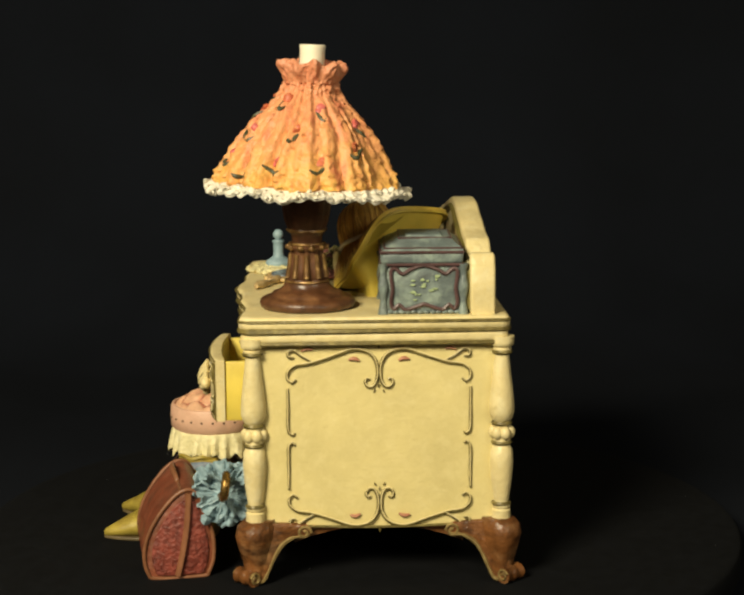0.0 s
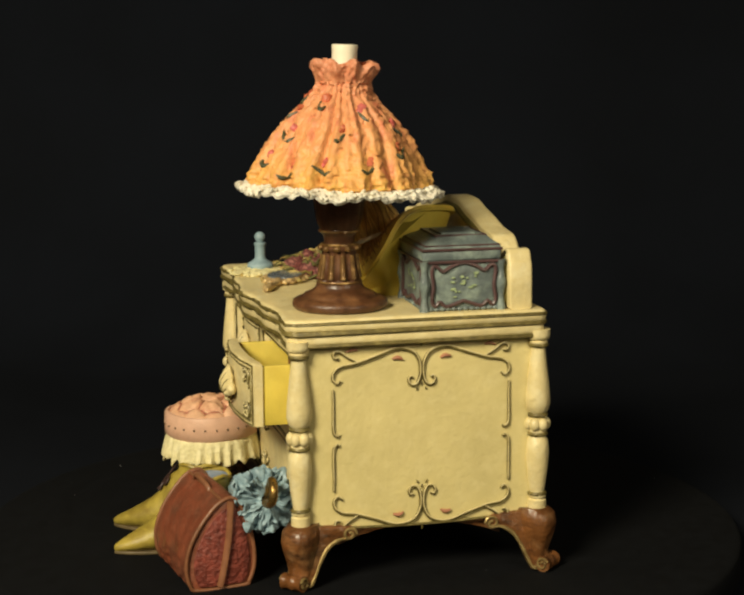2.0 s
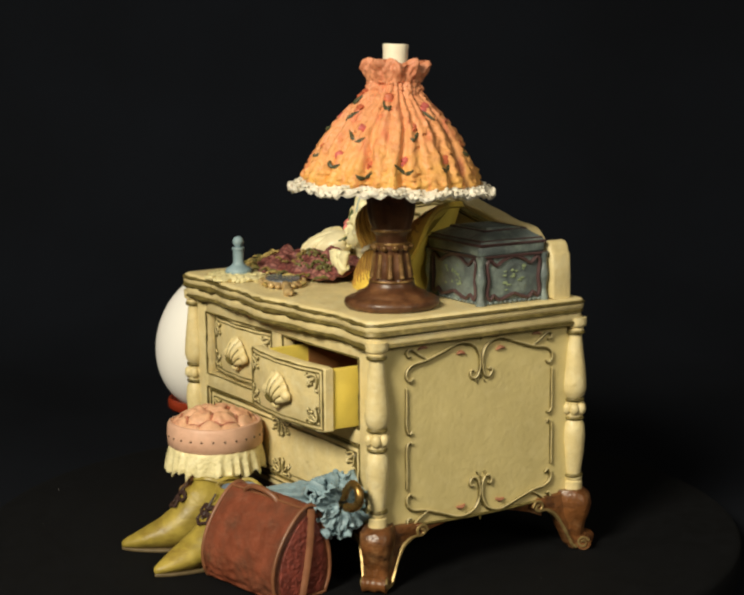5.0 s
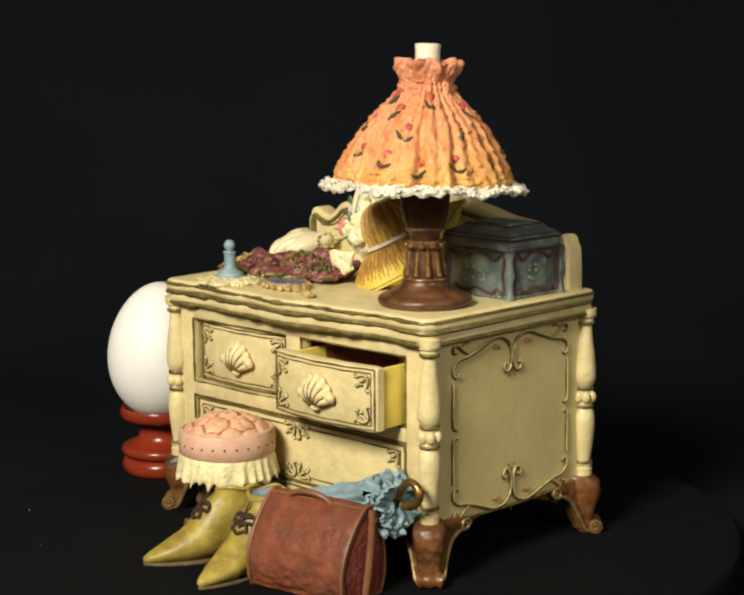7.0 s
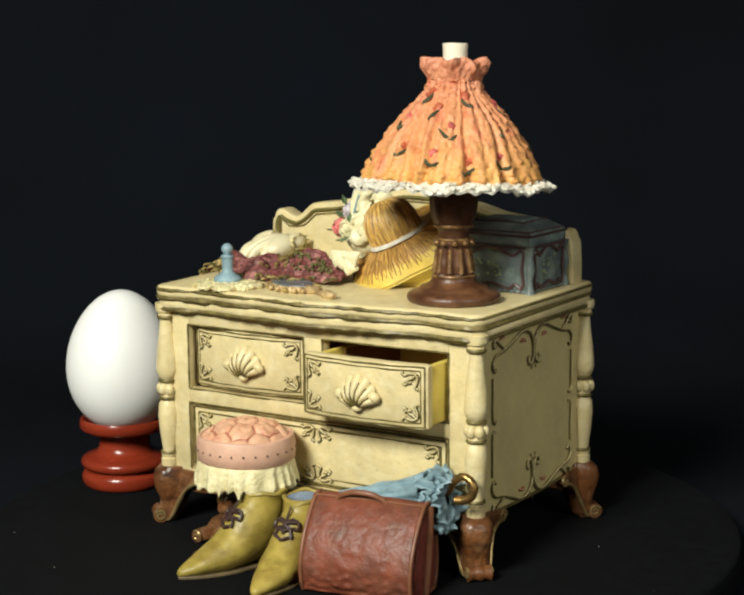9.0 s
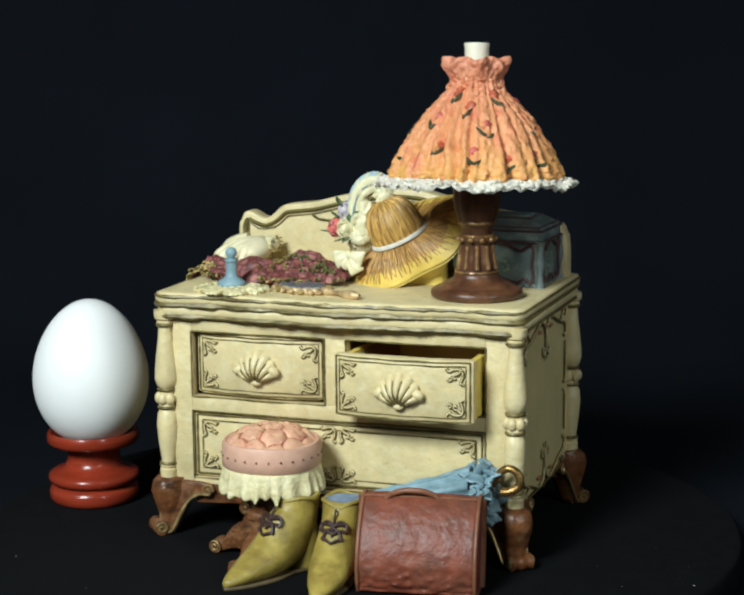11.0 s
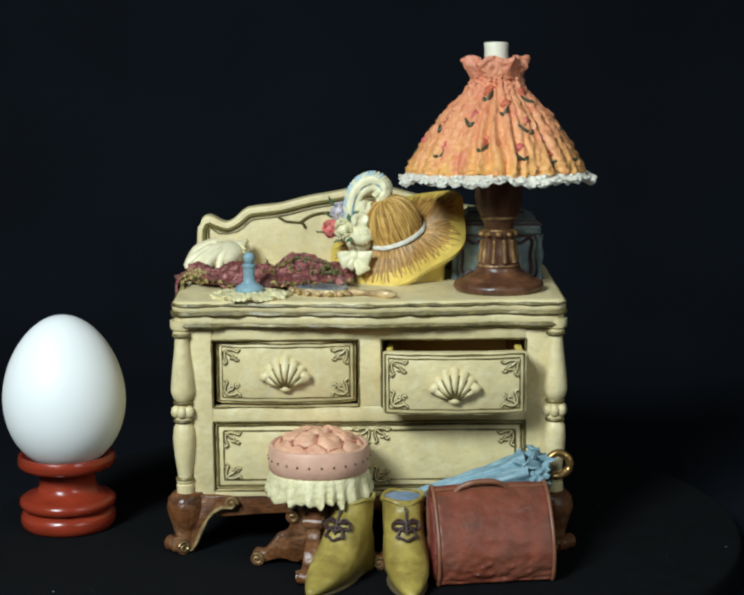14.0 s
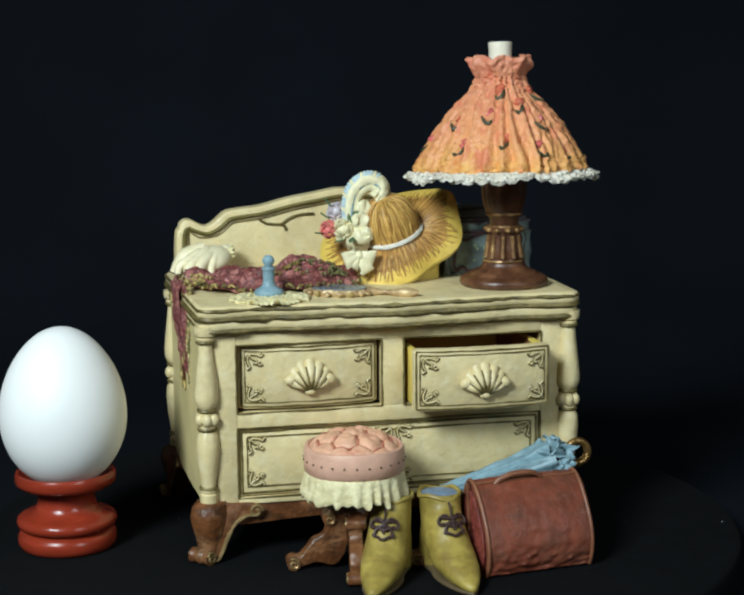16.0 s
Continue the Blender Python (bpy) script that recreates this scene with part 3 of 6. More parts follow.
def drawer(dresser, x0, x1, y, z0, z1, depth):
    """A swelling drawer front whose ends stand at y; with a depth, the box behind it too."""
    def s(bm):
        return skew(bm)

    def swell(x):
        return BOW * max(0.0, 1 - ((x - (x0 + x1) / 2) / ((x1 - x0) / 2)) ** 2)

    def at(x, out=0.0):
        """The front's face at x in the dresser's skewed plan."""
        return plan(x, y - swell(x) - out)[1]
    loops = []
    n = 24
    for i in range(n + 1):
        x = x0 + (x1 - x0) * i / n
        e = 0.5 if i in (0, n) else 0.0
        f, k = y - swell(x), y + 3.4 - 0.7 * swell(x)
        loops.append([(x, f + 0.5 + e * 0.5, z0 + e), (x, k, z0 + e), (x, k, z1 - e), (x, f + 0.9 + e * 0.5, z1 - e), (x, f + 0.3 + e * 0.5, z1 - 0.3 - e), (x, f + e, z1 - 0.9 - e), (x, f + e, z0 + 0.6 + e)])
    fr = part("drawer", s(rough_up(rings(loops), 0.12, 6, x0)), CREAM, dresser, "cream bowed drawer front with shell knob")
    sub = fr
    for inset, r in ((0.8, 0.3), (2.2, 0.24)):
        xa, xb, za, zb = x0 + inset, x1 - inset, z0 + inset, z1 - inset
        for p, q in (((xa, za), (xb, za)), ((xb, za), (xb, zb)), ((xb, zb), (xa, zb)), ((xa, zb), (xa, za))):
            pts = [(p[0] + (q[0] - p[0]) * k / 12, p[1] + (q[1] - p[1]) * k / 12 + 0.1 * math.sin(k * 1.7)) for k in range(13)]
            part("border_line", tube([(u, at(u, 0.02), v) for u, v in pts], uneven(r * 1.15, p[0] + 3 * p[1]), 6, 2), GILT, sub, "dark gilt border line")
    for sx, cx in ((1, x0 + 2.4), (-1, x1 - 2.4)):
        for sz, cz in ((1, z0 + 2.4), (-1, z1 - 2.4)):
            corner_flourish(sub, cx, lambda u: at(u, 0.1), cz, sx, sz)
    shell_knob(sub, (x0 + x1) / 2, at((x0 + x1) / 2) + 0.2, (z0 + z1) / 2 + 0.4)
    if depth:
        ya, yb = y + 3.0, y + depth
        part("drawer_side", s(box(x0 + 1.0, x0 + 3.2, ya, yb, z0 + 0.6, z1 - 1.6, 0.3)), RAWYELLOW, sub, "bright yellow drawer side")
        part("drawer_side", s(box(x1 - 3.2, x1 - 0.8, ya, yb, z0 + 0.6, z1 - 1.0, 0.3)), RAWYELLOW, sub, "bright yellow drawer side")
        # thin brown sheets: the shadow deep in the yellow drawer, put in as colour
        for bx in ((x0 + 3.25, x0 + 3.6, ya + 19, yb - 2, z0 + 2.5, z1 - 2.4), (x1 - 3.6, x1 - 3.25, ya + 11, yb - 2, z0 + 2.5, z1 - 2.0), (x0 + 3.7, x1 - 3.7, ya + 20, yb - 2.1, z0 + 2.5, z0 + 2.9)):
            part("drawer_shadow", s(box(*bx)), HOLLOW, sub, "brown sheet standing in for shadow inside the drawer")
        part("drawer_bottom", s(box(x0 + 3.2, x1 - 3.2, ya, yb, z0 + 0.6, z0 + 2.4)), RAWYELLOW, sub)
        part("drawer_back", s(box(x0 + 3.2, x1 - 3.2, yb - 2, yb, z0 + 2.4, z1 - 2)), RAWYELLOW, sub)
    return fr


def panel_lines_skew(parent, x0, x1, y, z0, z1, inset, r):
    i = inset
    for a, b in (((x0 + i, z0 + i), (x1 - i, z0 + i)), ((x1 - i, z0 + i), (x1 - i, z1 - i)), ((x1 - i, z1 - i), (x0 + i, z1 - i)), ((x0 + i, z1 - i), (x0 + i, z0 + i))):
        n = 5
        pts = [(a[0] + (b[0] - a[0]) * k / n, y + 0.1 * math.sin(k * 2.1 + a[0]), a[1] + (b[1] - a[1]) * k / n + 0.1 * math.sin(k * 1.7)) for k in range(n + 1)]
        part("border_line", skew(tube(pts, uneven(r * 1.15, a[0] + 3 * a[1]), 6, 5)), GILT, parent, "dark gilt border line")


BX0, BX1 = -62.9, 75.4  # the backboard's ends


def board_height(x):
    """The backboard's outline: scrolled ends, a dip, and a long rise to the middle."""
    u = abs(x - 4.5)
    pts = [(0, 130.2), (8, 129.8), (16, 127.8), (28, 125.2), (38, 122.6), (47, 121.6), (51.5, 121.0), (54.5, 118.5), (57, 115.8), (59.3, 114.8), (61.5, 115.4), (63.6, 117.0), (65.5, 118.0), (67.5, 118.1), (69.2, 117.1), (70.5, 115), (71.2, 111.5), (71.5, 105)]
    for (a, za), (b, zb) in zip(pts, pts[1:]):
        if u <= b:
            return za + (zb - za) * (u - a) / (b - a) - (1.3 if x > 4.5 else 0) * min(1, u / 20) - 1.2 * max(0, 1 - u / 25)
    return 105


def dresser():
    d = thing("dresser", (6, 4, 0), "miniature cream painted dresser with gilt scrollwork and one open drawer", "dresser")
    y0 = FY - 0.2
    # front frame
    for name, bx in (("stile", (-60, -52, 21, 88)), ("stile", (2.2, 10.8, 55, 80.2)), ("stile", (64, 73, 21, 88)), ("rail", (-52, 64, 80.2, 88)),
                     ("rail", (-52, 64, 49.2, 55)), ("rail", (-52, 64, 20.5, 23))):
        part(name, skew(rough_up(box(bx[0], bx[1], y0, y0 + 5, bx[2], bx[3], 0.35), 0.1, 7, bx[0])), CREAM, d)
    part("carcass_bottom", skew(box(-60, 73, y0 + 5, BY, 20.5, 23)), CREAM, d)
    part("carcass_back", skew(box(-60, 73, BY - 2, BY + 2, 22, 88)), CREAM, d)
    # inner boards take the same brown shadow colour as the drawer's inside
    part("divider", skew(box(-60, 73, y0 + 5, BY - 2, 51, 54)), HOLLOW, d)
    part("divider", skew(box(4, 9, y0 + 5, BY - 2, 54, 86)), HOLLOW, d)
    # the sides swell slightly
    for x, out in ((FX1, 1), (FX0, -1)):
        def fn(u, v, x=x, out=out):
            xx, yy = plan(x, FY + (BY - FY) * u)
            zz = 21.5 - 1.6 * math.sin(math.pi * u) + (88 - 21.5 + 1.6 * math.sin(math.pi * u)) * v
            bow = 0.5 * math.sin(math.pi * u) * math.sin(math.pi * v)
            n1 = 0.07 * noise.noise(Vector((yy / 3, zz / 2.2, x)))
            return (xx + out * (-0.6 + bow + n1), yy, zz)
        part("side_panel", sheet(fn, 44, 34, 2.2 * out), PANEL, d, "cream side panel with rough paint")
        side_scrolls(d, x + out * 0.0, out)
        edge = [(*plan(x + out * 0.1, FY + 4 + (BY - FY - 8) * k / 10), 21.2 - 1.6 * math.sin(math.pi * (0.05 + 0.09 * k))) for k in range(11)]
        part("gilt_edge", tube(edge, 0.5, 6, 3), GILT, d)
        part("apron", warp(plate([(-30, 21)] + [(-30 + 6 * k, 13.5 + 6.2 * math.sin(math.pi * k / 10) ** 0.8) for k in range(11)] + [(30, 21)], 3, "x"),
                           lambda p, x=x, out=out: (*plan(x - out * 2 + p.x * out, p.y + 5), p.z)), WOOD, d, "brown arched apron")
    part("apron", skew(moved(plate([(-52, 21)] + [(-52 + 11.5 * k, 12.5 + 2.2 * math.sin(math.pi * k / 10)) for k in range(11)] + [(63, 21)], 3, "y", 0.4), pose(0, FY + 0.5, 0))), WOOD, d,
         "brown apron")
    part("apron", skew(moved(plate([(-52, 21)] + [(-52 + 11.5 * k, 12.5 + 2.2 * math.sin(math.pi * k / 10)) for k in range(11)] + [(63, 21)], 3, "y", 0.4), pose(0, BY - 2, 0))), WOOD, d,
         "brown apron")
    for x in (FX0, FX1):
        for y in (FY, BY):
            column(d, x, y)
            foot(d, x, y, -1 if x < 0 else 1, -1 if y < 0 else 1)
    # top: slab over a thinner lip, with gilt lines between
    part("top", rough_up(slab(90.8, TOP, 0.0, 1.7), 0.12, 6), CREAM, d, "cream top with serpentine front")
    part("moulding", rough_up(slab(86.4, 90.4, -0.6, 1.3), 0.12, 6), CREAM, d)
    part("underside", slab(88.2, 94.2, -2.4, 0), CREAM, d)
    for z, g in ((90.6, -0.5), (93.9, -0.15), (86.2, -1.2)):
        ln = top_outline(g)
        o = tube([(*plan(x, y), z + 0.12 * math.sin(x * 0.7 + y)) for x, y in ln], uneven_ring(1.0 if z != 93.9 else 0.66, z), 6, 1, True)
        part("gilt_line", o, GILT, d, "dark gilt line round the top")
    # drawers
    drawer(d, -50.8, 1.0, y0 + 3.2, 56, 79.6, 0)
    drawer(d, 11.6, 63.4, y0 - 13.6, 55.2, 78.2, 62)
    low = part("drawer", skew(rough_up(box(-51.6, 63.6, y0 + 1.0, y0 + 4.5, 23.6, 48.8, 0.4), 0.12, 7)), CREAM, d, "wide cream lower drawer front")
    panel_lines_skew(low, -51.6, 63.6, y0 + 0.9, 23.6, 48.8, 1.0, 0.42)
    panel_lines_skew(low, -51.6, 63.6, y0 + 0.95, 23.6, 48.8, 3.2, 0.32)
    for sx, cx in ((1, -48.5), (-1, 60.5)):
        for sz, cz in ((1, 26.6), (-1, 45.8)):
            corner_flourish(low, cx, lambda u: plan(u, y0 + 0.8)[1], cz, sx, sz)
    for sz, cz in ((1, 25.2), (-1, 47.2)):
        for sx in (-1, 1):
            corner_flourish(low, 7 + sx * 0.3, lambda u: plan(u, y0 + 0.8)[1], cz, sx, sz)
    for x0, x1, z0, z1 in ((-52, 2.2, 55, 80.2), (10.8, 64, 55, 80.2), (-52, 64, 23, 49.2)):
        panel_lines_skew(d, x0, x1, y0 - 0.1, z0, z1, -0.1, 0.3)
    # backboard with its raised border
    n = 286
    raw = [(BX0 + (BX1 - BX0) * i / n, board_height(-67 + 143 * i / n)) for i in range(n + 1)]
    ln = raw[:1] + [(raw[i][0], sum(raw[k][1] for k in range(max(0, i - 3), min(n, i + 3) + 1)) / (min(n, i + 3) - max(0, i - 3) + 1)) for i in range(1, n)] + raw[-1:]
    ln = ln[:8] + ln[8:-8:3] + ln[-8:]
    out = [(BX0, TOP)] + ln + [(BX1, TOP)]
    bd = part("backboard", skew(moved(plate(out, 8.8, "y", 1.1, 3), pose(0, 37.2, 0))), CREAM, d, "shaped cream backboard with gilt border")

    def inset(dist):
        """The outline drawn in by a distance, down to the top."""
        res = []
        for (xa, za), (xb, zb) in zip(out, out[1:]):
            t = Vector((xb - xa, zb - za)).normalized()
            q = ((xa + xb) / 2 + t.y * dist, (za + zb) / 2 - t.x * dist)
            if min((Vector(q) - Vector(p)).length for p in out) > dist * 0.82:
                res.append(q)
        res = [(BX0 + dist, TOP + 1.5)] + res[1:-1] + [(BX1 - dist, TOP + 1.5)]
        return [(q.x, q.y) for q in smooth_line([(x, z, 0) for x, z in res[::2] + res[-1:]], 2)]
    part("border_line", skew(tube([(x, 37.15, z) for x, z in inset(3.2)], 1.35, 8, 1, False, 0.6)), GILTBAND, bd, "olive gilt border")
    part("border_line", skew(tube([(x, 37.05, z) for x, z in inset(4.9)], 0.4, 6, 1)), GILT, bd)
    for pts in ([(-31, 117.2), (-28.5, 115.6), (-25.5, 115.2), (-22.6, 115.2), (-19.5, 117.4), (-15, 118.8), (-10, 119.0)], [(-23.2, 115.2), (-21.6, 114.4), (-20.8, 112.6)]):
        part("twig", skew(tube([(x, 36.9, z) for x, z in pts], 0.6, 6, 4)), GILT, bd, "painted brown twig")
    return d


# ---- on the dresser ----


def flower(parent, name, c, r, m, face=(0, -1, 0.3), seed=0):
    """A small rose: curled petals round a bud."""
    q = Vector(face).to_track_quat("Z", "Y").to_matrix().to_4x4()
    base = Matrix.Translation(c) @ q
    bud = part(name, moved(blob((0, 0, 0), (r * 0.55, r * 0.55, r * 0.6), 2), base), m, parent)
    for ring, (n, rr, h, sz) in enumerate(((3, 0.42, 0.34, 0.5), (5, 0.72, 0.10, 0.55), (6, 0.95, -0.22, 0.55))):
        for k in range(n):
            a = 6.283 * k / n + ring * 0.7 + seed
            b = blob((math.cos(a) * rr * r, math.sin(a) * rr * r, h * r), (sz * r, sz * r * 0.42, sz * r * 0.8), 1, turn=(0, 0, math.degrees(a) + 90))
            part("petal", moved(b, base), m, bud)
    return bud


def leaf(parent, c, length, width, yaw, pitch, m, name="leaf"):
    def fn(u, v):
        w = width * math.sin(math.pi * min(0.98, 0.04 + u)) * (v - 0.5)
        return Vector((length * u, w, 0.25 * length * u * u - abs(v - 0.5) * -0.3 * width))
    bm = sheet(fn, 8, 4, 0.25)
    return part(name, moved(bm, pose(*c, 0, pitch, yaw)), m, parent)


def table_lamp():
    cx, cy = 54.6, -17.6
    l = thing("table_lamp", (cx, cy, TOP), "oil-style table lamp with orange gathered shade and white lace hem", "lamp")
    z = TOP
    part("base", rough_up(lathe([(0.1, 0), (15.8, 0), (16.8, 0.8), (17.1, 2.0), (16.7, 3.2), (15.4, 4.0), (13.6, 4.2), (13.0, 4.8), (12.4, 5.6), (10.6, 6.2), (9.0, 7.2), (8.2, 8.4), (8.1, 9.2), (0.1, 9.2)], (cx, cy, z), 48), 0.15, 5), DARKWOOD, l,
         "round brown lamp foot")

    def flute(a, r, zz):
        return r * (1 + 0.07 * math.cos(10 * a)), zz
    part("stem", lathe([(0.1, 8.6), (7.4, 8.6), (7.6, 9.6), (6.7, 10.6), (6.9, 11.2), (6.3, 15), (5.7, 19.5), (5.9, 21.5), (0.1, 21.5)], (cx, cy, z), 80, flute), DARKWOOD, l, "fluted brown stem with gilt flutes")
    for k in range(10):
        a = 6.28319 * k / 10
        pts = [(cx + rr * math.cos(a), cy + rr * math.sin(a), z + h) for rr, h in ((7.0, 11.0), (6.8, 12.6), (6.3, 16), (6.0, 19.4))]
        part("gilt_flute", tube(pts, lambda t: 1.15 - 0.35 * t, 8, 3), BRONZE, l, "bronze flute")
        p = (cx + 6.6 * math.cos(a + 0.3), cy + 6.6 * math.sin(a + 0.3), z + 21.8)
        part("leaf_bead", blob(p, (1.5, 1.5, 1.3), 1), BRONZE, l)
    part("collar", lathe([(0.1, 20.6), (6.4, 20.8), (6.9, 21.8), (6.2, 22.8), (5.4, 23.4), (5.5, 25.4), (6.0, 26.6), (6.8, 27.2), (7.0, 28.0), (6.7, 28.6), (0.1, 28.6)], (cx, cy, z), 48), DARKWOOD, l)
    for h, r in ((27.8, 6.9), (23.0, 6.1), (9.7, 7.7)):
        part("gilt_ring", tube([(cx + r * math.cos(k * 0.5236), cy + r * math.sin(k * 0.5236), z + h) for k in range(12)], 0.5, 6, 3, True), BRONZE, l)

    def lobes(a, r, zz):
        return r * (1 + 0.055 * abs(math.cos(5 * a))), zz
    part("bowl", lathe([(0.1, 28.4), (6.6, 28.4), (7.6, 31), (8.3, 35), (8.6, 40), (8.4, 44), (0.1, 44)], (cx, cy, z), 80, lobes), DARKWOOD, l, "lobed dark brown bowl")

    # the shade: gathered cloth, pleats deepest near the hem
    def pleat(a, r, zz):
        k = max(0.0, min(1.0, (76 - zz) / 30))
        wob = 0.35 * noise.noise(Vector((math.cos(a) * 2, math.sin(a) * 2, zz / 14)))
        b = a + wob * 0.25
        p = noise.noise(Vector((math.cos(b) * 3.2, math.sin(b) * 3.2, zz / 70))) * 1.7
        fold = noise.noise(Vector((math.cos(b) * 8.5, math.sin(b) * 8.5, zz / 60 + 5)))
        p += 2.6 * (abs(fold) ** 0.6 * (1 if fold > 0 else -1)) + 0.5 * math.sin(31 * b + 2 * math.sin(3 * b))
        q = Vector((math.cos(a) * r / 2.2, math.sin(a) * r / 2.2, zz / 1.5))
        w = noise.noise(q) * 1.15 + noise.noise(q * 2.1) * 0.8
        return r - 0.5 + p * (0.30 + 0.70 * k) + w, zz
    lean = Matrix.Translation((cx - 1.0, cy + 1.4, z + 61.0)) @ pose(0, 0, 0, -2.8, -0.3, 0) @ Matrix.Translation((-cx, -cy, -z - 60))
    outer = [(30.6, 42.6), (31.8, 43.8), (31.3, 46.2), (29.6, 49.6), (27.0, 54.4), (24.4, 58.6), (21.4, 63.0), (18.3, 66.8), (15.3, 70.0), (12.5, 72.8), (10.7, 75.2), (9.9, 77.2), (9.8, 78.4), (10.4, 80.2), (11.4, 82.6), (11.8, 84.4), (11.1, 86.0)]
    prof = [(q.x, q.y) for q in smooth_line([(a, b, 0) for a, b in outer], 4)]
    inner = [(r - 1.3, h) for r, h in prof[::-1]]

    def shade_fn(a, r, zz):
        if zz > 78.6:
            f = (zz - 78.6) / 7
            return r - 0.3 + min(1.0, f) * (1.3 * math.sin(9 * a + 1.5 * math.sin(2 * a)) + 1.8 * noise.noise(Vector((math.cos(a) * 5, math.sin(a) * 5, zz / 3)))) + 0.6 * noise.noise(Vector((math.cos(a) * 9, math.sin(a) * 9, zz / 1.3))), zz + f * (0.7 * math.sin(7 * a + 1) + 1.2 * noise.noise(Vector((math.cos(a) * 4, math.sin(a) * 4, 7))))
        return pleat(a, r, zz)
    loops = []
    for r, h in prof + inner:
        loops.append([Vector((cx + math.cos(a) * shade_fn(a, r, h)[0], cy + math.sin(a) * shade_fn(a, r, h)[0], z + shade_fn(a, r, h)[1])) for a in [6.28319 * k / 260 for k in range(260)]])
    sh = part("shade", moved(rings(loops + [loops[0]], False), lean), SHADE, l, "orange to yellow gathered shade with painted flowers")
    # lace hem: a crimped frill crusted with small loops
    def hem_wave(a):
        return 0.9 * math.sin(7 * a) + 0.8 * math.sin(12 * a + 1) + 0.9 * noise.noise(Vector((math.cos(a) * 5, math.sin(a) * 5, 2)))

    def hem(u, v):
        a = 6.28319 * u
        r = 30.6 + 5.6 * v + 0.45 * v * math.sin(37 * a + 2 * math.sin(5 * a))
        h = 43.6 - 2.6 * v + v * (0.75 * hem_wave(a) + 0.55 * math.sin(41 * a)) + 0.5 * noise.noise(Vector((r, math.cos(a) * 40, math.sin(a) * 40)))
        return lean @ Vector((cx + r * math.cos(a), cy + r * math.sin(a), z + h))
    lace = part("lace_hem", sheet(hem, 320, 9, 1.0), LACE, sh, "white lace hem")
    rng = random.Random(3)
    for k in range(210):
        u, v = (k + rng.random()) / 210, rng.choice((0.35, 0.7, 0.95, 1.0))
        s = rng.uniform(0.7, 1.5)
        part("lace_loop", blob(hem(u, v) + Vector((0, 0, 0.3)), (s, s * rng.uniform(0.7, 1), s * 0.7), 1, 0.4, 0.9, k), LACE, lace)
    part("chimney", moved(rough_up(lathe([(0.1, 76), (4.4, 76), (4.4, 89.6), (4.6, 91.0), (4.5, 91.6), (3.9, 91.8), (3.7, 91.0), (0.1, 91.4)], (cx, cy, z), 32), 0.1, 3), lean), IVORY, l, "cream glass chimney top")

    # painted sprigs on the shade, in low relief
    def on_shade(deg, h):
        a = math.radians(deg)
        for (r0, h0), (r1, h1) in zip(outer, outer[1:]):
            if h0 <= h <= h1:
                r = r0 + (r1 - r0) * (h - h0) / (h1 - h0)
                break
        r, _ = pleat(a, r, h)
        return lean @ Vector((cx + (r - 0.1) * math.cos(a), cy + (r - 0.1) * math.sin(a), z + h))
    # the sprigs: angle about the lamp, height, lean of the stroke
    sprigs = [(-14, 60, 0.5), (-22, 49, -0.4), (8, 50, 0.7), (16, 67, -0.5), (38, 55, 0.4), (62, 62, -0.6), (-50, 47, 0.6), (-62, 59, -0.5), (-84, 66, 0.7), (-74, 50, -0.6),
              (-104, 53, 0.5), (-118, 62, -0.3), (-108, 71, 0.5), (-140, 51, 0.6), (-155, 60, -0.5), (175, 52, 0.4), (-40, 70, -0.4), (84, 50, 0.6), (110, 58, -0.5), (140, 51, 0.4)]
    for i, (deg, h, ln) in enumerate(sprigs):
        for sgn in (-1, 1):
            f = (1.0 if sgn * ln > 0 else 0.55) * (0.75 + 0.17 * ((i * 7) % 5))
            pts = [on_shade(deg, h - 0.9), on_shade(deg + sgn * 3.0 * f, h - 0.2 + 0.9 * ln * sgn), on_shade(deg + sgn * 7.4 * f, h + 1.5 * f + 1.2 * ln * sgn)]
            part("painted_leaf", tube(pts, lambda t: 0.18 + 0.62 * math.sin(math.pi * (0.15 + 0.8 * t)), 6, 4), LEAFDARK, sh)
        for q in range(2):
            p = on_shade(deg + ln * 3 + 2.0 * q, h + 2.2 + 1.2 * q)
            part("painted_bud", blob(p - (p - Vector((cx, cy, p.z))).normalized() * 1.0, (1.8, 1.8, 1.6), 1, 0.7, 1, i), (SALMON, ROSE)[i % 2], sh)
    return l


BRONZE = mat("rubbed_bronze_paint", (0.20, 0.105, 0.035), 0.34, 0.4, 260, 0.4, 900, metal=0.35, stain=(0.55, 0.36, 0.13), stain_amount=0.9, stain_scale=260, wash=(0.04, 0.02, 0.01), wash_amount=0.6, wash_scale=120)
LEAFDARK = mat("blackish_green_stroke_paint", (0.06, 0.065, 0.03), 0.5, 0.3, 400)
CREASE = mat("rosy_crease_paint", (0.40, 0.15, 0.09), 0.55, 0.25, 300)
SALMON = mat("red_orange_bud_paint", (0.52, 0.13, 0.06), 0.5, 0.25, 400)
ROSE = mat("rose_bud_paint", (0.54, 0.12, 0.10), 0.5, 0.25, 400)


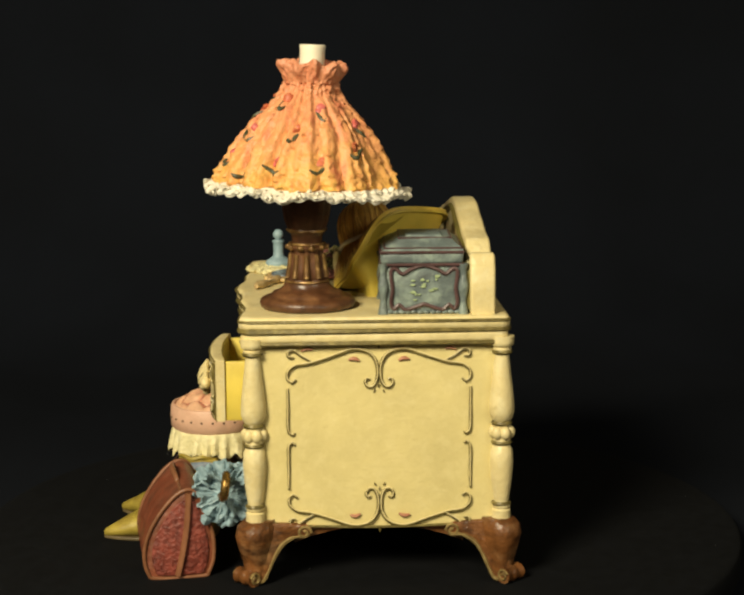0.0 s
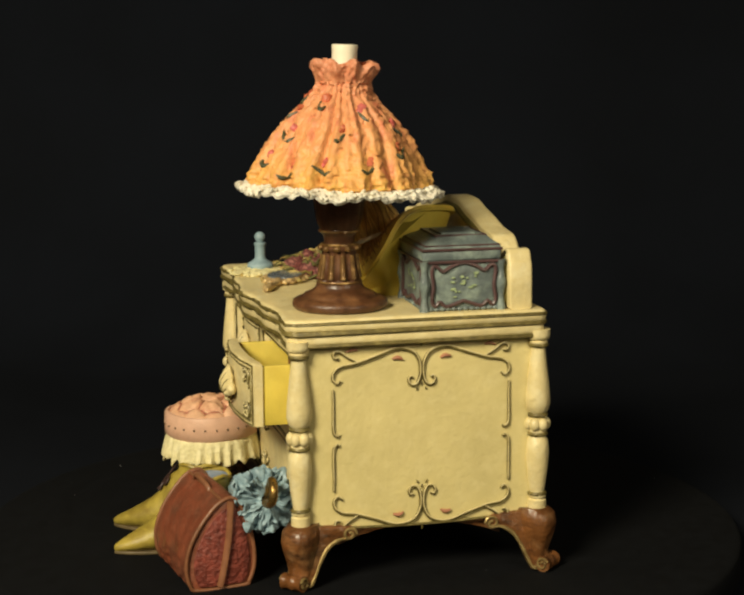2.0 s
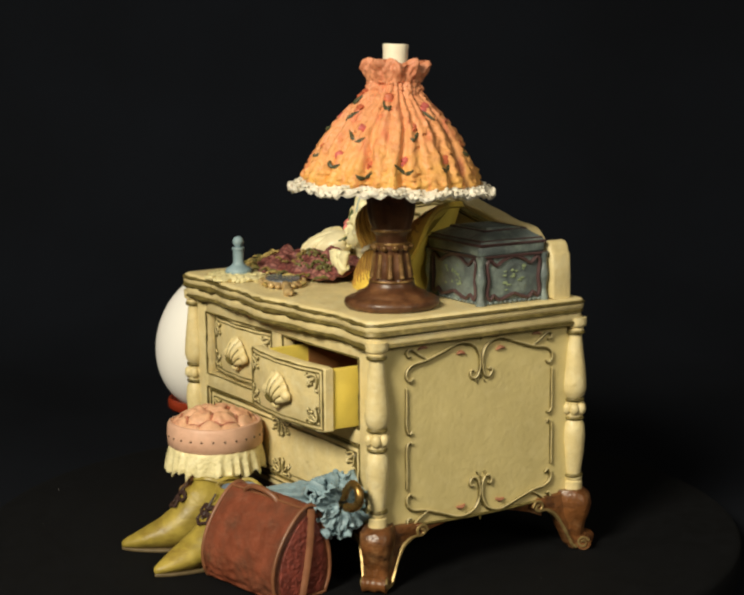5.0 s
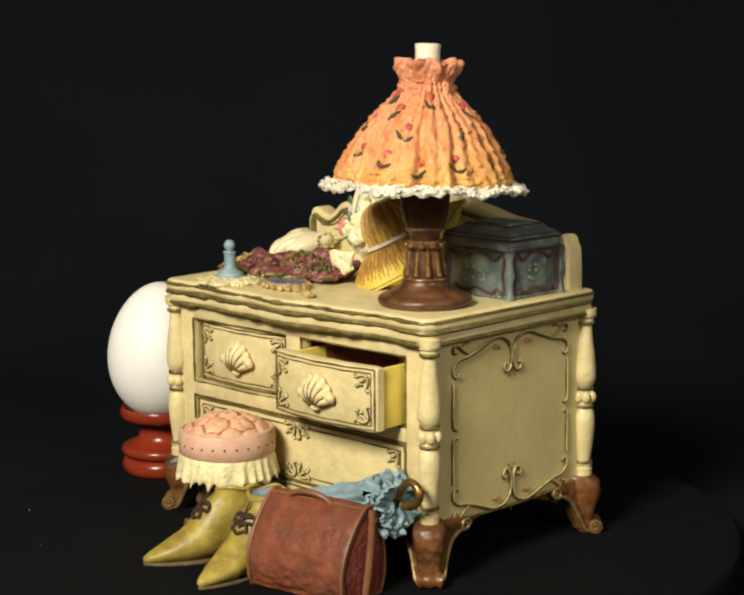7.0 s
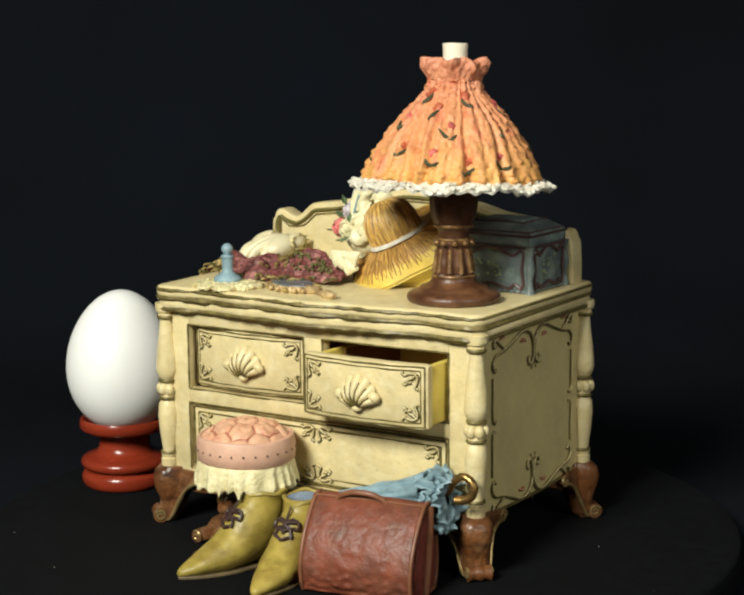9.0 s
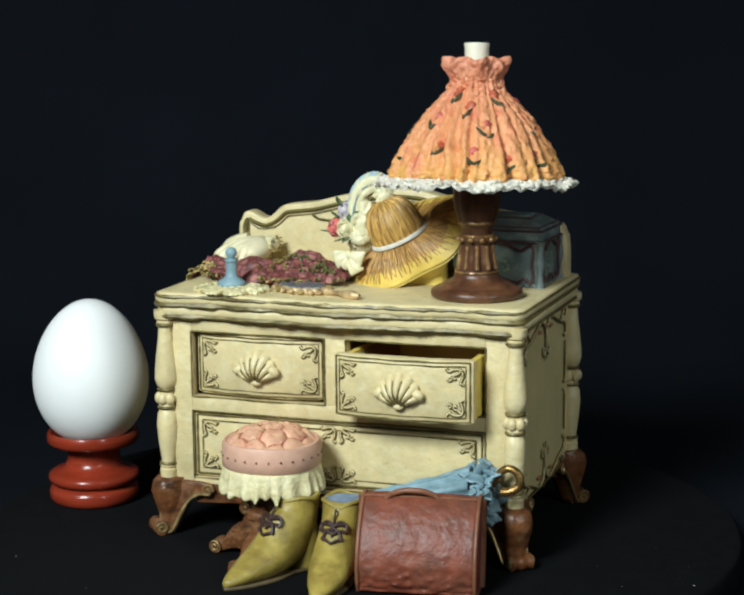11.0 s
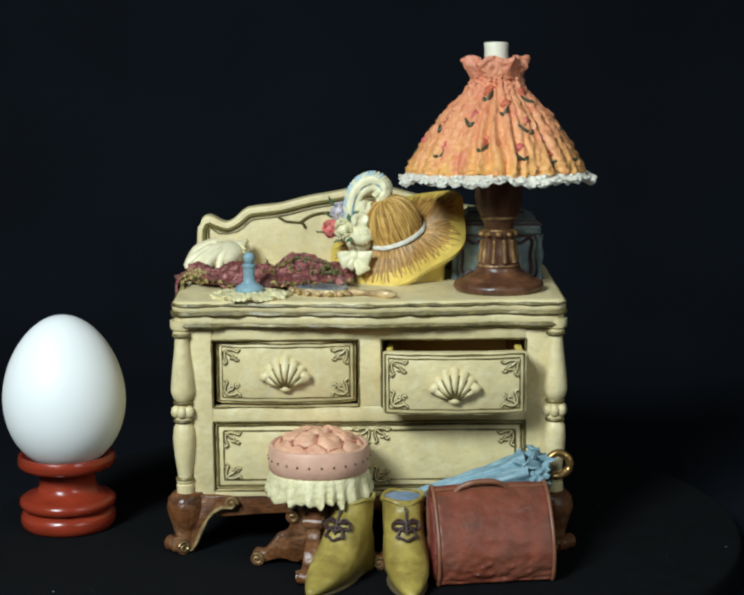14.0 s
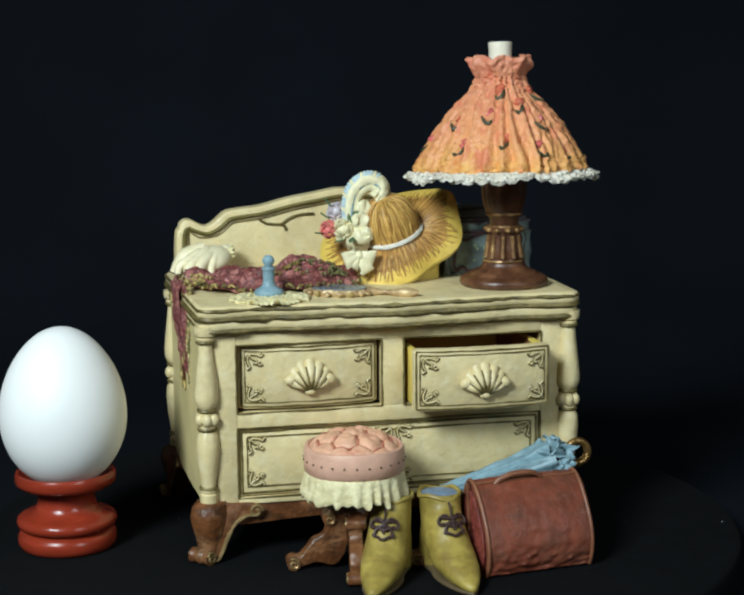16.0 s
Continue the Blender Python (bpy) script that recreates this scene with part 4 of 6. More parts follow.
def trinket_chest():
    c = thing("trinket_chest", (55.5, 23.5, TOP), "grey teal trinket chest with plum edging and closed lid", "chest")
    x0, x1, y0, y1, z0, z1 = 38.5, 71.6, 9.2, 37.0, TOP, 116.2
    part("body", rough_up(box(x0, x1, y0, y1, z0, z1 - 2.5, 0.8), 0.35, 4), TEAL, c)
    part("lid", rough_up(box(x0 - 0.8, x1 + 0.8, y0 - 0.8, y1 + 0.2, z1 - 3.2, z1 + 1.2, 1.0), 0.3, 4), TEAL, c, "flat stepped lid")
    def tier(e, z):
        return [Vector((x0 + e, y0 + e, z)), Vector((x1 - e, y0 + e, z)), Vector((x1 - e, y1 - e * 0.7, z)), Vector((x0 + e, y1 - e * 0.7, z))]
    hip = rings([tier(-0.4, z1 + 1.0), tier(0.4, z1 + 2.0), tier(5.4, z1 + 5.0), tier(6.2, z1 + 5.3)])
    bmesh.ops.subdivide_edges(hip, edges=list(hip.edges), cuts=5, use_grid_fill=True)
    part("lid_top", rough_up(hip, 0.35, 4), TEAL, c, "hipped lid top")
    part("lid_panel", rough_up(box(x0 + 8, x1 - 8, y0 + 8, y1 - 7, z1 + 5.0, z1 + 6.0, 0.4), 0.2, 4), TEAL, c)
    for e, zz in ((0.6, z1 + 2.2), (5.6, z1 + 5.2)):
        part("edging", tube(tier(e, zz), 0.4, 6, 1, True), PLUM, c)
    for zz in (z1 - 3.3, z1 + 1.0):
        e = 0.9
        part("edging", tube([(x0 - e, y0 - e, zz), (x1 + e, y0 - e, zz), (x1 + e, y1, zz), (x0 - e, y1, zz)], 0.5, 6, 1, True), PLUM, c, "plum brown edging")
    for x, y in ((x0, y0), (x1, y0), (x1, y1), (x0, y1)):
        part("corner_post", rough_up(tube([(x, y, z0), (x, y, z0 + 6), (x, y, z0 + 12), (x, y, z1 - 3)], lambda t: 1.5 + 0.4 * math.cos(t * 12), 8, 4), 0.2, 3), TEAL, c)
    # framed panels: wavy border lines on the sides that show
    def border(u0, u1, v0, v1, put):
        uc, w = (u0 + u1) / 2, (u1 - u0) / 2
        top = [(u0, v1 - 2), (u0 + 1.5, v1 - 0.6), (u0 + 0.35 * w, v1 - 2.6), (u0 + 0.6 * w, v1 - 1.0), (uc, v1 + 0.4), (u1 - 0.6 * w, v1 - 1.0), (u1 - 0.35 * w, v1 - 2.6), (u1 - 1.5, v1 - 0.6), (u1, v1 - 2)]
        bot = [(u1 - 0.6, (v0 + v1) / 2), (u1, v0 + 3), (u1 - 1.2, v0 + 0.8), (u1 - 0.25 * w, v0 + 2.4), (u1 - 0.45 * w, v0 + 0.6), (uc + 0.15 * w, v0 + 2.0), (uc, v0 + 2.5), (uc - 0.15 * w, v0 + 2.0), (u0 + 0.45 * w, v0 + 0.6), (u0 + 0.25 * w, v0 + 2.4), (u0 + 1.2, v0 + 0.8), (u0, v0 + 3), (u0 + 0.6, (v0 + v1) / 2)]
        part("panel_border", tube([put(u, v) for u, v in top + bot], 0.7, 6, 3, True), PLUM, c, "wavy plum panel border")
        rng = random.Random(int(u0))
        for _ in range(16):
            u, v = uc + rng.uniform(-0.4, 0.4) * w, (v0 + v1) / 2 + rng.uniform(-4, 4.5)
            b = blob((0, 0, 0), (rng.uniform(0.5, 1.2), 0.2, rng.uniform(0.3, 0.7)), 1)
            ax = Vector(put(u, v))
            if abs(Vector(put(u + 1, v)).y - ax.y) > 0.5:
                b = moved(b, pose(0, 0, 0, 0, 0, 90))
            part("painted_flower", moved(b, Matrix.Translation(ax)), MOSS, c, "faded pale green painted flower")
    border(y0 + 2.6, y1 - 2.0, z0 + 1, z1 - 4, lambda u, v: (x1 + 0.35, u, v))
    border(x0 + 2.6, x1 - 2.6, z0 + 1, z1 - 4, lambda u, v: (u, y0 - 0.35, v))
    for k in range(14):
        u = k / 13
        part("base_frill", blob((x1 + 0.3, y0 + (y1 - y0) * u, z0 + 0.7), (0.7, 1.3, 0.8), 1, 0.2, 1, k), TEAL, c)
        part("base_frill", blob((x0 + (x1 - x0) * u, y0 - 0.3, z0 + 0.7), (1.4, 0.7, 0.8), 1, 0.2, 1, k), TEAL, c)
    return c


HAT = Matrix(((0.9538, 0.0, -0.3005, 16.9), (-0.1768, 0.8087, -0.5610, 11.8), (0.2430, 0.5882, 0.7714, 110.2), (0, 0, 0, 1)))
CREST = Vector((16.6, 5.6, 112.3))
CROWN = Matrix.Translation(CREST) @ Vector((-0.35, -0.25, 0.90)).to_track_quat("Z", "Y").to_matrix().to_4x4()


def straw_hat():
    """The hat leans back against the board on its brim's edge; local z is the crown's axis."""
    h = thing("straw_hat", (14.5, 7, TOP), "wide-brimmed straw hat with flowers, bow and a curled feather", "hat")
    lift = HAT.to_3x3() @ Vector((0, 0, 1))

    def brim(a, f):
        """f runs from the crown to the brim's edge."""
        a = a % 6.28319

        def near(c, width):
            return math.exp(-(((a - c + math.pi) % 6.28319 - math.pi) / width) ** 2)
        e = 26.0 + 3.4 * near(3.1, 0.6) + 3.0 * near(0.85, 0.5) + 1.8 * near(0.3, 0.3) - 4.6 * near(5.3, 0.4) + 2.8 * near(5.95, 0.32) + 0.4 * math.sin(5 * a)
        edge = HAT @ Vector((e * math.cos(a), e * math.sin(a), -0.2 + 0.8 * math.sin(3 * a + 0.6) + 6.4 * near(0.3, 0.5)))
        way = CROWN.inverted().to_3x3() @ (edge - CREST)
        q = math.atan2(way.y, way.x)
        root = CROWN @ Vector((10.6 * math.cos(q), 10.2 * math.sin(q), 0.6))
        return root.lerp(edge, f) + lift * (1.6 * math.sin(math.pi * f))

    def fn(u, v):
        return brim(6.28319 * u, v)
    part("brim", sheet(lambda u, v: fn(u, v * 0.69), 150, 12, 1.0), STRAW, h, "brown straw brim")
    part("brim_edge", sheet(lambda u, v: fn(u, 0.67 + 0.34 * v) + lift * 0.12, 150, 8, 1.3), STRAWEDGE, h, "yellow brim edge")
    part("brim_lining", sheet(lambda u, v: fn(u, 0.02 + 0.97 * v) - lift * 1.5, 120, 8, 0.5), RAWYELLOW, h, "bright yellow brim underside")
    # the solid fill on which the cast hat rests
    low, mid, high = [], [], []
    for k in range(60):
        q = brim(6.28319 * k / 60, 0.9) - lift * 2.0
        q.z = max(q.z, TOP + 0.3)
        high.append(q)
        foot_at = Vector((21, 14, TOP)).lerp(Vector((q.x, q.y, TOP)), 0.66)
        mid.append(Vector((foot_at.x, foot_at.y, TOP + (q.z - TOP) * 0.35)))
        low.append(foot_at)
    part("hat_support", rings([low, mid, high]), RAWYELLOW, h, "yellow underside resting on the top")
    loops = []
    for r, z in ((11.0, -1), (11.2, 1.5), (11.4, 5), (11.0, 9.0), (9.6, 12.9), (7.0, 15.6), (3.6, 17.1), (0.2, 17.5)):
        loops.append([CROWN @ Vector((r * 0.97 * math.cos(6.28319 * k / 120), r * 0.93 * math.sin(6.28319 * k / 120), z + 0.15 * math.sin(k * 0.7))) for k in range(120)])
    part("crown", rings(loops), STRAW, h, "brown straw crown")
    rng = random.Random(9)
    for k in range(84):
        a = 6.28319 * k / 84 + rng.uniform(-0.03, 0.03)
        sw = rng.uniform(-0.04, 0.06)
        jit = [rng.uniform(-0.05, 0.05) for _ in range(6)]
        pts = [CROWN @ Vector((r * 0.97 * math.cos(a + sw * j + jit[j]), r * 0.93 * math.sin(a + sw * j + jit[j]), z)) for j, (r, z) in enumerate(((11.25, 1.5), (11.5, 5.0), (11.1, 9.0), (9.7, 12.9), (7.1, 15.7), (4.6 - 2 * (k % 2), 16.8 + 0.5 * (k % 2))))]
        part("straw_line", tube(pts, rng.uniform(0.22, 0.40), 5, 2), (STRAWDARK, STRAW, STRAWLIGHT)[k % 3], h)
    for k in range(240):
        a = 6.28319 * k / 240 + rng.uniform(-0.03, 0.03)
        v1 = rng.uniform(0.68, 0.93)
        pts = [Vector(fn(((a + rng.uniform(-0.035, 0.035)) / 6.28319) % 1.0, v)) + lift * 0.2 for v in (0.05, 0.3, 0.5, 0.68, v1)]
        part("straw_line", tube(pts, lambda t: 0.42 - 0.24 * t, 5, 2), (STRAWDARK, STRAW, STRAWDARK, STRAWMID)[k % 4], h)
    ring = [CROWN @ Vector((11.4 * math.cos(6.28319 * k / 40), 10.9 * math.sin(6.28319 * k / 40), 1.9)) for k in range(40)]
    part("ribbon", rough_up(tube(ring, 1.0, 8, 2, True, 0.7), 0.15, 2), LACE, h, "white ribbon round the crown")
    # flowers, bow and feather, bedded on a cream mass
    part("flower_bed", blob((0.6, 4.0, 113.5), (5.6, 6.0, 8.0), 3, 2.0, 2.6), CREAMFLOWER, h, "cream mass of petals")
    def big_petal(at, radii, tilt):
        """A broad curled cream petal with a soft fold."""
        b = blob((0, 0, 0), (radii[0] * 1.05, radii[1] * 0.62, radii[2] * 1.1), 3, 1.3, 1.9, at[2])
        for v in b.verts:
            v.co.y += 1.1 * math.cos(1.5 * v.co.x) * (1 if v.co.y < 0 else 0.3) * 0.5 + 0.06 * v.co.z * v.co.z
        part("petal", moved(b, pose(*at, 0, tilt, 0)), CREAMFLOWER, h, "broad cream petal")
    flower(h, "rose", (-10.4, 3.0, 116.4), 3.3, PINK, (-0.5, -1, 0.1))
    flower(h, "rose", (-6.8, 6.0, 123.0), 3.6, LILAC, (-0.4, -1, 0.4), 1)
    flower(h, "rose", (-4.8, 1.5, 116.4), 4.4, CREAMFLOWER, (-0.3, -1, 0.3), 2)
    big_petal((1.6, -0.6, 119.6), (3.6, 2.6, 3.4), 20)
    big_petal((2.8, -2.2, 113.8), (3.8, 2.6, 3.2), -15)
    big_petal((2.8, 1.4, 124.4), (3.0, 2.6, 3.2), 30)
    for c, ln, yaw, pit in (((-9, 6.0, 124.8), 4.5, 150, -40), ((-5, 0.0, 112.6), 4, 200, 30), ((-2, -1.5, 119.2), 4, 120, -40), ((-12.4, 3.5, 114.8), 3.5, 190, 10), ((-1.6, -2.6, 113.6), 4, 240, 40), ((-9.7, 5, 120.2), 4, 170, -20), ((-0.6, -1.0, 121.4), 3.6, 60, -30)):
        leaf(h, c, ln, 2.6, yaw, pit, LEAF)
    def loop(name, at, reach, width, tilt, m):
        """A ribbon loop or end springing from the knot at 'at' along tilt degrees in the x, z plane."""
        ct, st = math.cos(math.radians(tilt)), math.sin(math.radians(tilt))

        def rib(u, v):
            t = 6.28319 * u
            lx, ly = reach * (0.5 - 0.5 * math.cos(t)), 1.7 * math.sin(t) * (0.4 + 0.6 * abs(math.sin(t / 2)))
            w = width * (v - 0.5) * (0.45 + 0.75 * abs(math.sin(t / 2)) ** 1.3)
            bend = 0.5 * math.sin(3 * v * math.pi + t)
            return Vector(at) + Vector((lx * ct - w * st, ly - 1.0 + 0.35 * bend - abs(v - 0.5) * -1.2, lx * st + w * ct))
        part(name, sheet(rib, 30, 8, 0.7), m, h, "cream ribbon bow")
    knot = (-0.2, -6.8, 107.2)
    for reach, width, tilt in ((6.4, 5.6, 200), (6.2, 6.2, -20), (7.6, 4.6, -62), (5.6, 4.2, 236)):
        loop("bow_loop", knot, reach, width, tilt, CREAMFLOWER)
    part("bow_knot", blob((knot[0], knot[1] - 0.8, knot[2]), (1.8, 1.5, 1.9), 2, 0.25, 1.5), CREAMFLOWER, h, "bow's knot")
    spine = [(-1.6, 2.8, 117.5), (-1.4, 3.6, 124.0), (0.0, 4.3, 129.6), (3.0, 4.8, 133.0), (6.8, 4.8, 134.2), (9.8, 4.2, 132.4), (10.2, 3.4, 129.8), (8.4, 2.6, 128.6)]
    line = smooth_line(spine, 5)
    part("feather_vane", rough_up(tube(line, lambda t: 1.4 + 2.4 * math.sin(math.pi * (0.2 + 0.66 * t)), 12, 2, False, 0.6), 0.3, 1.5), CREAMFLOWER, h, "cream curled feather vane")
    part("feather_quill", tube([q + Vector((0, -2.2, 0)) for q in line[:-8]], 0.5, 6, 2), BLUE, h, "pale blue quill")
    for i in range(1, len(line) - 1):
        p, d = line[i], (line[i + 1] - line[i - 1]).normalized()
        nrm = Vector((d.z, 0, -d.x))
        k = math.sin(math.pi * (0.22 + 0.62 * i / len(line)))
        for s, ln in ((1, 3.8), (-1, 4.2)):
            q = p + nrm * s * ln * k + d * 1.6 + Vector((0, 0.6, 0))
            part("barb", tube([p, p + nrm * s * ln * 0.5 * k + d * 0.5 + Vector((0, -1.5, 0)), q], lambda t: 1.15 * (1 - 0.4 * t * t), 6, 3), IVORYBLUE if (s < 0 and i < 22 and i % 4) else CREAMFLOWER, h)
    return h


STRAWMID = mat("amber_straw", (0.44, 0.24, 0.055), 0.5, 0.3, 300)
STRAWLIGHT = mat("golden_straw", (0.66, 0.44, 0.12), 0.5, 0.3, 300)
STRAWDARK = mat("dark_straw", (0.33, 0.17, 0.035), 0.5, 0.3, 300)
IVORYBLUE = mat("pale_blue_feather_paint", (0.52, 0.62, 0.64), 0.45, 0.2, 400)


HANG = 2.6


def shawl():
    """The shawl lies in folds along the top and hangs over the end beside the glove."""
    s = thing("shawl", (-30, 2, TOP), "maroon lace shawl with gold fringe lying in folds", "shawl")

    def fn(u, v):
        x = -66.5 + 65.5 * u
        front = -6 - 18 * math.sin(math.pi * min(1.0, 0.9 * u)) + 1.2 * math.sin(23 * u)
        y = front + (17 - front) * v
        k = math.sin(math.pi * min(1, max(0, v * 0.96 + 0.02))) ** 0.6
        h = k * (4.2 + 3.2 * math.exp(-((u - 0.68) / 0.22) ** 2) + 4.4 * noise.noise(Vector((x / 9, y / 6, 1.0))) + 1.3 * math.sin(16 * u + 5 * v))
        cell = min(abs(math.sin(x * 0.75 + y * 0.5)), abs(math.sin(x * 0.6 - y * 0.7)))
        h += 1.3 * noise.noise(Vector((x / 6.0 + y / 9.0, y / 2.2 - x / 7.0, 5.0))) + 0.7 * k * cell
        return (x, y, TOP + 0.9 + max(0, h))
    part("cloth", sheet(fn, 130, 54, 0.8), MAROON, s, "maroon lace cloth")

    def hang(u, v):
        y0 = -5 + 25 * u
        reach = 8 + 32 * math.exp(-((u - 0.22) / 0.30) ** 2)
        drop = v * reach
        over = min(1.0, drop / 4)
        x = -65.2 - 0.062 * (y0 + 38.6) - HANG * math.sin(over * math.pi / 2) * (1 - 0.75 * (drop / 40)) - 0.9 * math.sin(11 * u + 0.2 * drop)
        y = y0 + (0 - y0) * 0.45 * (drop / 40)
        return (x, y, TOP + 2.2 - max(0.0, drop - 1.5))
    part("cloth", rough_up(sheet(hang, 44, 40, 0.8), 0.35, 2.2), MAROON, s, "hanging end of the shawl")
    def fold(u, v):
        x = (-72.2 + 5.4 * u) * (1 - v) + (-70.2 + 3.2 * u) * v
        return (x + 0.5 * math.sin(9 * v), -9 + 2.0 * math.sin(5 * u + 2 * v) + 13 * (1 - u), TOP + 3.0 - 38 * v * (0.72 + 0.28 * u) - 2.0 * abs(u - 0.4) * (1 - v))
    part("cloth", rough_up(sheet(fold, 24, 36, 0.8), 0.45, 2.0), MAROON, s, "hanging fold of the shawl")
    rng = random.Random(2)
    rows = []
    for k in range(180):
        v = (k % 60) / 59
        p = Vector(fold(1.0, v)) + Vector((0, -1.2 * (k // 60), 0))
        rows.append((p, Vector((rng.uniform(-0.4, 1.2), -rng.uniform(0.8, 3.6), -rng.uniform(-0.6, 2.6)))))
    for k in range(90):
        u = k / 89
        if u > 0.16 and rng.random() < 0.6:
            continue
        p = Vector(fn(u, 0.02))
        rows.append((p + Vector((0, -0.6, 0)), Vector((rng.uniform(-2.6, 2.6), -rng.uniform(1.5, 5.0), rng.uniform(-1.0, 1.4)))))
    for k in range(60):
        u = k / 59
        p = Vector(hang(u, 1.0))
        rows.append((p, Vector((-0.3, rng.uniform(-2.5, 0.6), -rng.uniform(2, 4)))))
    for k in range(130):
        cu, cv = ((0.58, 0.36), (0.84, 0.2), (0.06, 0.12), (0.66, 0.42))[k % 4]
        u, v = min(1.0, max(0.0, cu + rng.gauss(0, 0.05))), min(1.0, max(0.0, cv + rng.gauss(0, 0.07)))
        p = Vector(fn(u, v)) + Vector((0, 0, 0.4))
        rows.append((p, Vector((rng.uniform(-1.6, 1.6), -rng.uniform(0.5, 2), rng.uniform(-0.6, 0.8)))))
    for i, (p, d) in enumerate(rows):
        q = p + d
        q.z = max(q.z, TOP + 0.4) if p.x > -66 and p.z > TOP else q.z
        part("fringe", tube([p, p + d * 0.5 + Vector((0, 0, 0.7)), q], lambda t: 0.58 - 0.25 * t, 5, 2), (FRINGE, FRINGEDARK, OLDGOLD, FRINGEDARK)[i % 4], s)
    return s


OLDGOLD = mat("tarnished_gold_fringe_paint", (0.30, 0.22, 0.07), 0.45, 0.4, 400, 0.6, 900, metal=0.2)
FRINGEDARK = mat("green_brown_fringe_paint", (0.16, 0.15, 0.05), 0.5, 0.4, 400)


def glove():
    at = Matrix.Translation((-56.0, 22.0, TOP)) @ Matrix.Diagonal((0.87, 0.9, 0.92, 1)) @ Matrix.Translation((57, -16.5, -TOP))
    g = thing("glove", (-56.0, 22.0, TOP), "pale cream glove lying on the shawl with a frilled cuff", "glove")
    part("palm", moved(rough_up(blob((-57.0, 16.5, 103.6), (11.0, 10.0, 6.2), 3, 0, 1, 0, (14, -10, 0)), 0.5, 5), at), GLOVE, g)
    for k, (x, tx, ty, tz, r) in enumerate(((-61.5, -71.0, 8.5, 99.0, 2.5), (-58.5, -67.0, 5.0, 98.2, 2.7), (-55.5, -62.0, 4.0, 98.0, 2.7), (-52.6, -56.6, 6.0, 98.6, 2.4))):
        pts = [(x + 2, 21, 106.6), (x + 0.8, 15.0, 106.9 + 0.5 * math.sin(k * 2)), ((x + tx) / 2, (12 + ty) / 2 + 1, 104.6), (tx + 0.3, ty + 1.5, 101.8), (tx, ty, tz)]
        part("finger", moved(rough_up(tube(pts, lambda t, r=r: r * (1.1 - 0.45 * t * t), 12, 4), 0.35, 2.5, k), at), GLOVE, g)
    part("thumb", moved(rough_up(tube([(-59, 19, 106.5), (-65, 18, 106.0), (-69.5, 17, 102.4), (-72, 16, 98.2)], lambda t: 5.0 - 2.2 * t, 14, 5), 0.4, 4), at), GLOVE, g)

    def cuff(u, v):
        a = 6.28319 * u
        r = 3.6 + 1.6 * v + 0.6 * v * math.sin(9 * a + 2 * math.sin(2 * a))
        return Vector((-49.5 + 4.0 * v + 0.5 * v * math.sin(11 * a), 21 + r * 1.2 * math.cos(a), 106.6 + r * 0.72 * math.sin(a)))
    part("wrist", moved(blob((-48.6, 21, 106.6), (4.6, 5.2, 3.6), 3, 0.4, 2), at), GLOVE, g)
    part("cuff", moved(sheet(cuff, 90, 8, 0.8), at), BUTTER, g, "frilled cuff")
    return g


GLOVE = mat("pale_cream_glove_paint", (0.80, 0.72, 0.46), 0.42, 0.12, 160, 0.35, 600, stain=(0.62, 0.48, 0.20), stain_amount=0.35, stain_scale=120)


